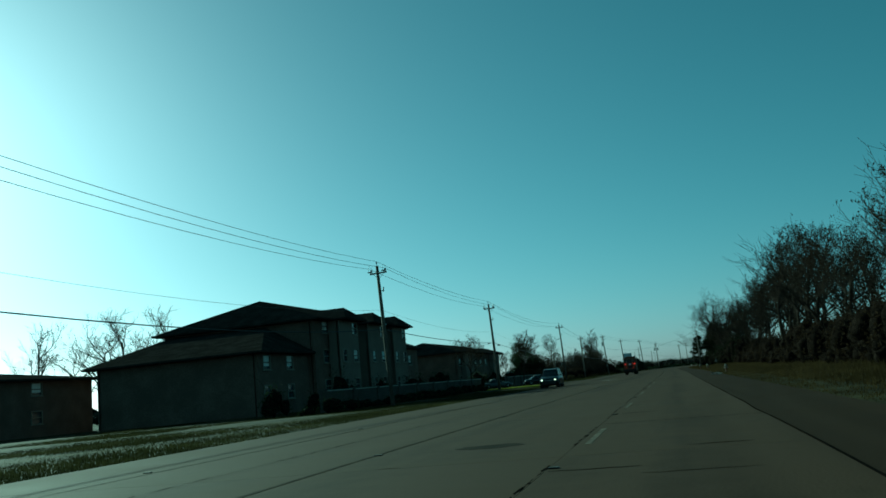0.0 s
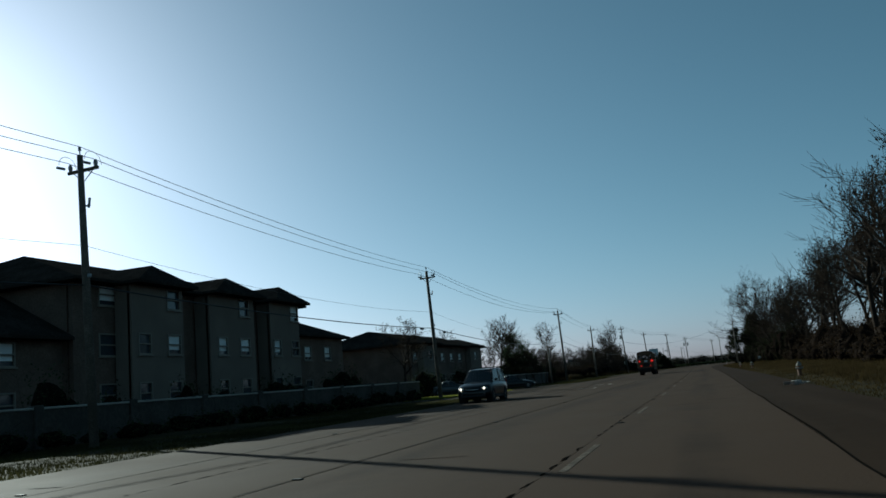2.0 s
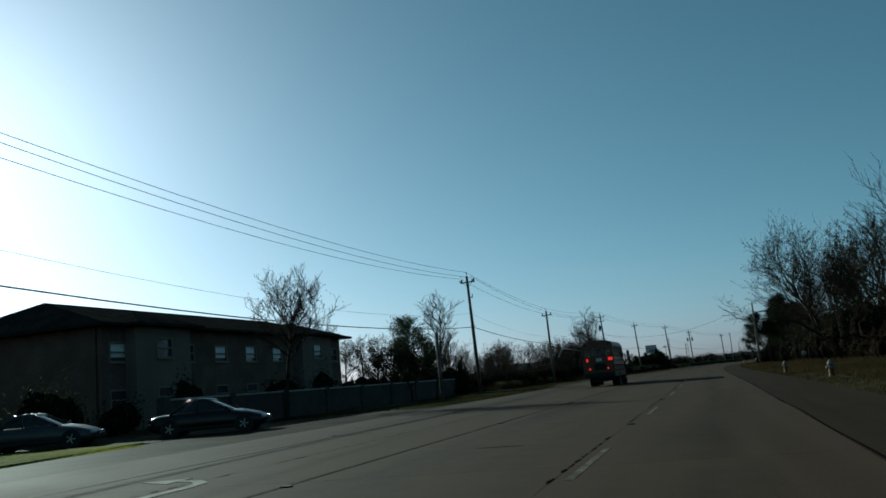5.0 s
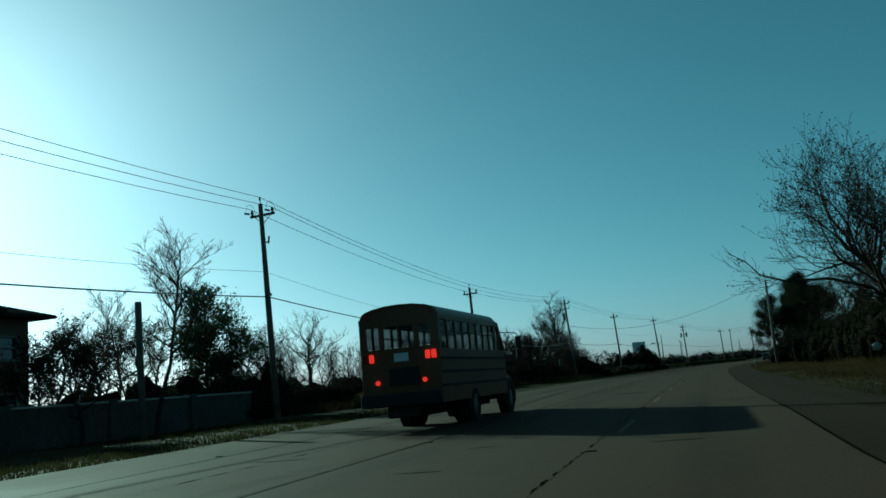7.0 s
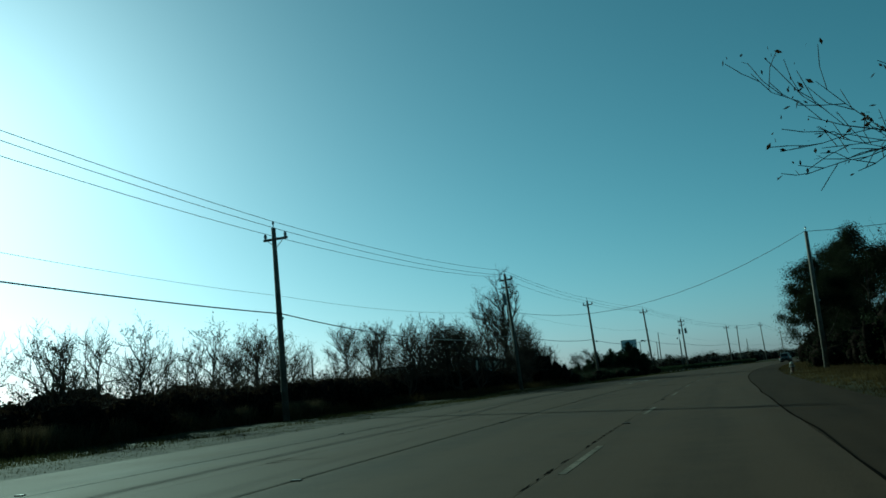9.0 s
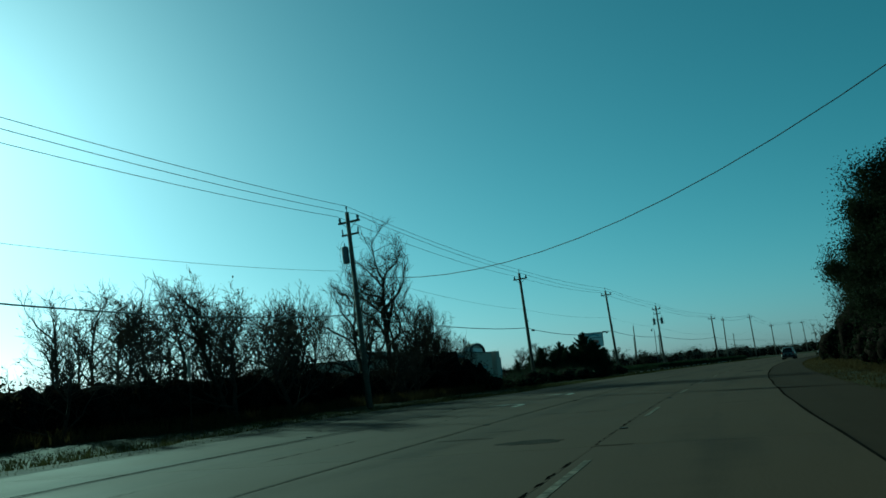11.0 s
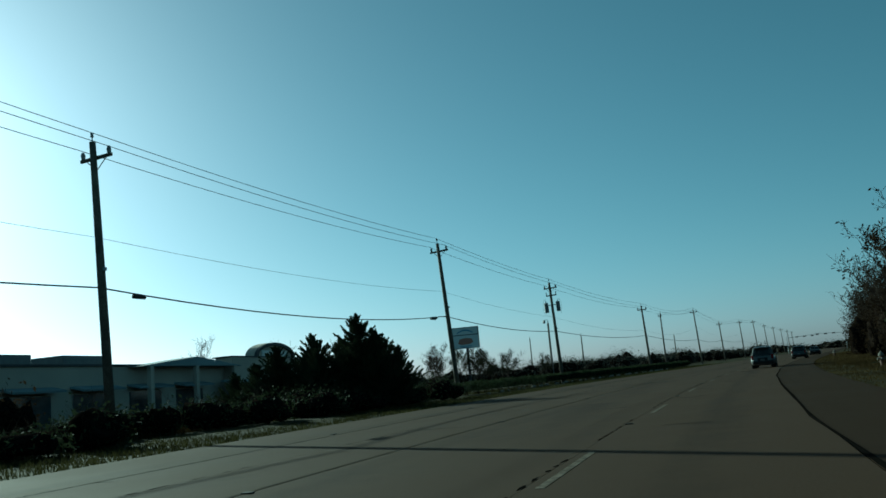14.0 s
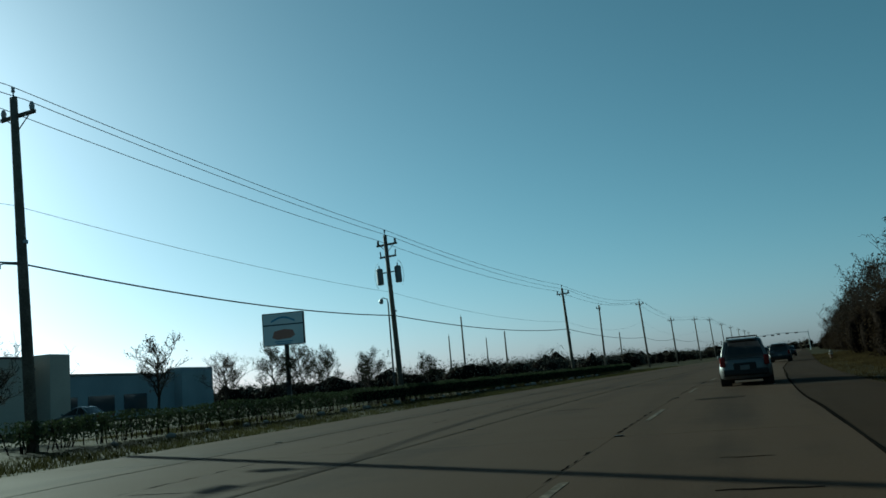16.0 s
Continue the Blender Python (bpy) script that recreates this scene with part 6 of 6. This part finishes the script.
grass("dry_grass", "dry yellow winter grass on the verge", 22000, (20, 440), (5.6, 12.5), 0.18, BLADE_DRY, 51)
grass("short_grass", "short dry grass at the shoulder's edge", 14000, (20, 440), (3.7, 6.4), 0.05, BLADE_DRY, 56)
grass("tall_dry_grass", "tall dry weeds at the foot of the woods", 9000, (20, 440), (9.6, 13.5), 0.36, BLADE_DRY, 52)
grass("grass", "dull green grass beside the road", 38000, (143, 440), (-26.6, -13.7), 0.055, BLADE_GREEN, 53)
grass("grass", "dull green grass beside the wall", 54000, (8, 101), (-44.0, -13.9), 0.03, BLADE_GREEN, 57)
grass("tall_dry_grass", "tall dry weeds below the scrub", 9000, (185, 330), (-27.5, -22.5), 0.55, BLADE_DRY, 54)
isl = Geo()
isl.prism([(-18.0, 109.6), (-19.4, 117.0), (-20.6, 123.2), (-24.0, 122.7), (-28.0, 121.0), (-31.0, 117.5), (-30.0, 112.5), (-25.0, 109.8)], 'z', -0.1, 0.05)
island = tagged(new("grass_island", isl.mesh("grass_island", LAWN)), kind="structure")
grass("tall_dry_grass", "pale stand of tall weeds before the scrub", 7000, (193, 226), (-24.9, -23.5), 0.72, BLADE_PALE, 58)
grass("lawn_grass", "bright green lawn grass on the corner island", 14000, (110.2, 122.0), (-27.6, -18.6), 0.07, LAWN, 55)

far = []
for k in range(150):
    p = road(rs.uniform(425, 760), -rs.uniform(34, 75))
    far.append((p.x, p.y, rs.uniform(2.5, 5), rs.uniform(3.2, 5.6)))
for k in range(60):
    y = rs.uniform(425, 500)
    p = Vector((-36 - 0.55 * (y - 430) - rs.uniform(0, 24), y, 0))
    far.append((p.x, p.y, rs.uniform(2.0, 3.5), rs.uniform(2.6, 4.4)))
for k in range(30):
    p = road(rs.uniform(560, 760), rs.uniform(14, 30))
    far.append((p.x, p.y, rs.uniform(2.5, 5), rs.uniform(4.5, 8.0)))
thicket("far_woods", "distant line of dull winter woods", far, 6, FAR_WOODS, 0.19, 61, stems=1.6)
far = []
for k in range(170):
    p = road(rs.uniform(700, 1200), -rs.uniform(30, 150) if rs.random() < 0.7 else rs.uniform(16, 70))
    far.append((p.x, p.y, rs.uniform(4, 8), rs.uniform(4.5, 8.5)))
for k in range(110):
    far.append((rs.uniform(-190, -80), rs.uniform(60, 470), rs.uniform(3, 7), rs.uniform(3.5, 6.0)))
for k in range(150):
    far.append((rs.uniform(-200, 420), rs.uniform(900, 1250), rs.uniform(6, 12), rs.uniform(6, 10)))
for k in range(130):
    p = road(rs.uniform(-20, 430), rs.uniform(24, 80))
    far.append((p.x, p.y, rs.uniform(3, 6), rs.uniform(4, 8)))
thicket("far_woods", "distant line of dull winter woods", far, 1.0, FAR_WOODS, 0.45, 62, stems=0)

# ---- lane slabs, paint and markers
slab_len = 24.0
for a, b in zip(LANES, LANES[1:]):
    s = -108.0
    while s < 640:
        g = strip(Geo(), s + 0.006, s + slab_len - 0.006, a + 0.003, b - 0.003, -0.25, 0.0, 6)
        part("slab", lane_map(g.mesh("slab", CONCRETE), s + 0.006, s + slab_len - 0.006, 6), None, road_ob)
        s += slab_len
    part("slab", lane_map(strip(Geo(), s, 1240, a + 0.003, b - 0.003, -0.25, 0.0, 12).mesh("slab", CONCRETE), s, 1240, 12), None, road_ob)

paint = tagged(new("lane_markings"), kind="structure")
PERIOD = 11.61
s = 25.4 - 3 * PERIOD
while s < 620:
    part("dash", strip(Geo(), s, s + 3.4, -1.62, -1.52, 0.0, 0.004, 4), WHITE_PAINT, paint)
    s += PERIOD
for u in (-5.55, -10.05):
    part("turn_lane_line", strip(Geo(), -100, 640, u, u + 0.10, 0.0, 0.004, 8), YELLOW_PAINT, paint)
for s0 in (98.2, 108.4, 246.6, 256.0):
    g = Geo()
    curve = [(0.45, -1.5), (0.45, -0.3), (0.36, 0.2), (0.12, 0.52), (-0.25, 0.66)]
    wide = [Vector((-dy, dx)).normalized() * 0.09 for dx, dy in ((0, 1), (-0.02, 1), (-0.4, 0.9), (-0.8, 0.5), (-1, 0.2))]
    for z in (0.001, 0.006):
        g.v += [(x + w.x * k, y + w.y * k, z) for (x, y), w in zip(curve, wide) for k in (-1, 1)]
    g.f = [(2 * i, 2 * i + 1, 2 * i + 3, 2 * i + 2) for i in range(4)] + [(10 + 2 * i, 12 + 2 * i, 13 + 2 * i, 11 + 2 * i) for i in range(4)]
    g.f += [(2 * i + k, 2 * i + 2 + k, 12 + 2 * i + k, 10 + 2 * i + k) for i in range(4) for k in (0, 1)]
    g.prism([(-0.22, 0.30), (-0.85, 0.72), (-0.22, 1.02)], 'z', 0.001, 0.006)
    ob = part("turn_arrow", g, ARROW_PAINT, paint)
    ob.matrix_basis = on_road(s0, -7.9) @ Matrix.Diagonal((1.2, 1.0, 1.0, 1))
bm_marker = Geo().box(0, 0, 0.012, 0.11, 0.11, 0.02, None, 0.006)
marker_me = bm_marker.mesh("marker", PLASTIC)
s = 22.2 - 3 * PERIOD
while s < 430:
    for u, f in ((-1.68, 0), (-5.42, 4), (-10.2, 4)):
        p = road(s + f, u)
        ob = new("marker", marker_me)
        ob.parent = paint
        ob.matrix_basis = pose(p.x, p.y, 0.0, 0, 0, road_turn(s)) @ Matrix.Diagonal((1.35, 0.9, 0.9, 1))
    s += PERIOD

# sealed joints across the lanes
rj = random.Random(74)
for s0, skew, u0, u1 in ((18.45, -0.085, -1.75, 1.56), (218.0, -0.15, -7.65, 1.56)):
    g = Geo()
    for i in range(41):
        u = u0 + (u1 - u0) * i / 40
        w, j = rj.uniform(0.008, 0.030), rj.uniform(-0.015, 0.015)
        g.v += [tuple(road(s0 + skew * u + j - w, u, 0.003)), tuple(road(s0 + skew * u + j + w, u, 0.003))]
    g.f = [(2 * i, 2 * i + 2, 2 * i + 3, 2 * i + 1) for i in range(40)]
    part("cross_joint", g, OLD_TAR, road_ob)

# tar seam between lane and shoulder, wandering, and short sealed cracks
seam = Geo()
sv = np.arange(-40.0, 600.0, 0.6)
rw = np.random.default_rng(71)
off = np.interp(sv, np.arange(-40, 601, 4), rw.normal(0, 0.035, 161)) + 0.10 * np.exp(-((sv - 352) / 4.0) ** 2)
wd = np.interp(sv, np.arange(-40, 601, 2), rw.uniform(0.03, 0.06, 321)) * np.interp(sv, [190, 240, 300], [0.42, 0.62, 0.8])
for k, (a, o, w) in enumerate(zip(sv, off, wd)):
    for u in (1.575 + o - w, 1.575 + o + w):
        seam.v.append(tuple(road(a, u, 0.003)))
seam.f = [(2 * k, 2 * k + 1, 2 * k + 3, 2 * k + 2) for k in range(len(sv) - 1)]
part("tar_seam", seam, OLD_TAR, road_ob)
rc = random.Random(72)
for u, reach, chance in ((-1.75, 350, 1.3), (-7.65, 350, 1.0)):
    a = 4.0
    while a < reach:
        stretch = rc.uniform(1.5, 7.0)
        stop = a + stretch
        while a < stop:
            n = rc.uniform(0.12, 0.7)
            g = Geo()
            k = max(3, int(n / 0.1))
            broad = rc.uniform(0.012, 0.045)
            for i in range(k + 1):
                j, e = rc.gauss(0, 0.01), broad * rc.uniform(0.4, 1.0) * math.sin(math.pi * (i + 0.3) / (k + 0.6))
                g.v += [tuple(road(a + n * i / k, u - 0.03 + j - e, 0.0035)), tuple(road(a + n * i / k, u - 0.03 + j + e, 0.0035))]
            g.f = [(2 * i, 2 * i + 2, 2 * i + 3, 2 * i + 1) for i in range(k)]
            part("joint_crack", g, OLD_TAR, road_ob)
            a += n + rc.uniform(0.05, 0.5)
        a += rc.uniform(0.5, 5.0) / chance
for k in range(150):
    a, u, w = rc.uniform(8, 420), rc.choice((-14, -10.4, -7, -3.6, -0.3, -3.6, -0.3)) + rc.uniform(-1.2, 1.2), rc.uniform(0.15, 0.7)
    t = rc.uniform(0.015, 0.05)
    g = Geo()
    n = 6
    for i in range(n + 1):
        x = u - w + 2 * w * i / n
        j = rc.uniform(-0.03, 0.03)
        e = t * (0.4 + 0.6 * math.sin(math.pi * (i + 0.5) / (n + 1)))
        g.v += [tuple(road(a + j - e, x, 0.003)), tuple(road(a + j + e, x, 0.003))]
    g.f = [(2 * i, 2 * i + 2, 2 * i + 3, 2 * i + 1) for i in range(n)]
    part("crack_seal", g, OLD_TAR, road_ob)
# dark asphalt repairs, each with a ragged edge
for x, y, rx, ry in ((-4.83, 175.65, 0.62, 0.42), (-4.74, 229.5, 0.55, 0.40), (1.27, 276.0, 0.55, 1.05), (-3.42, 14.75, 0.58, 0.40), (7.3, 333.5, 0.6, 0.45)):
    g = Geo()
    n = 22
    ring = [(x + rx * f * math.cos(a), y + ry * f * math.sin(a)) for a in np.linspace(0, 2 * math.pi, n, endpoint=False) for f in (1 + rc.uniform(-0.16, 0.16),)]
    part("asphalt_patch", g.prism(ring, 'z', -0.02, 0.0035), PATCH, road_ob)
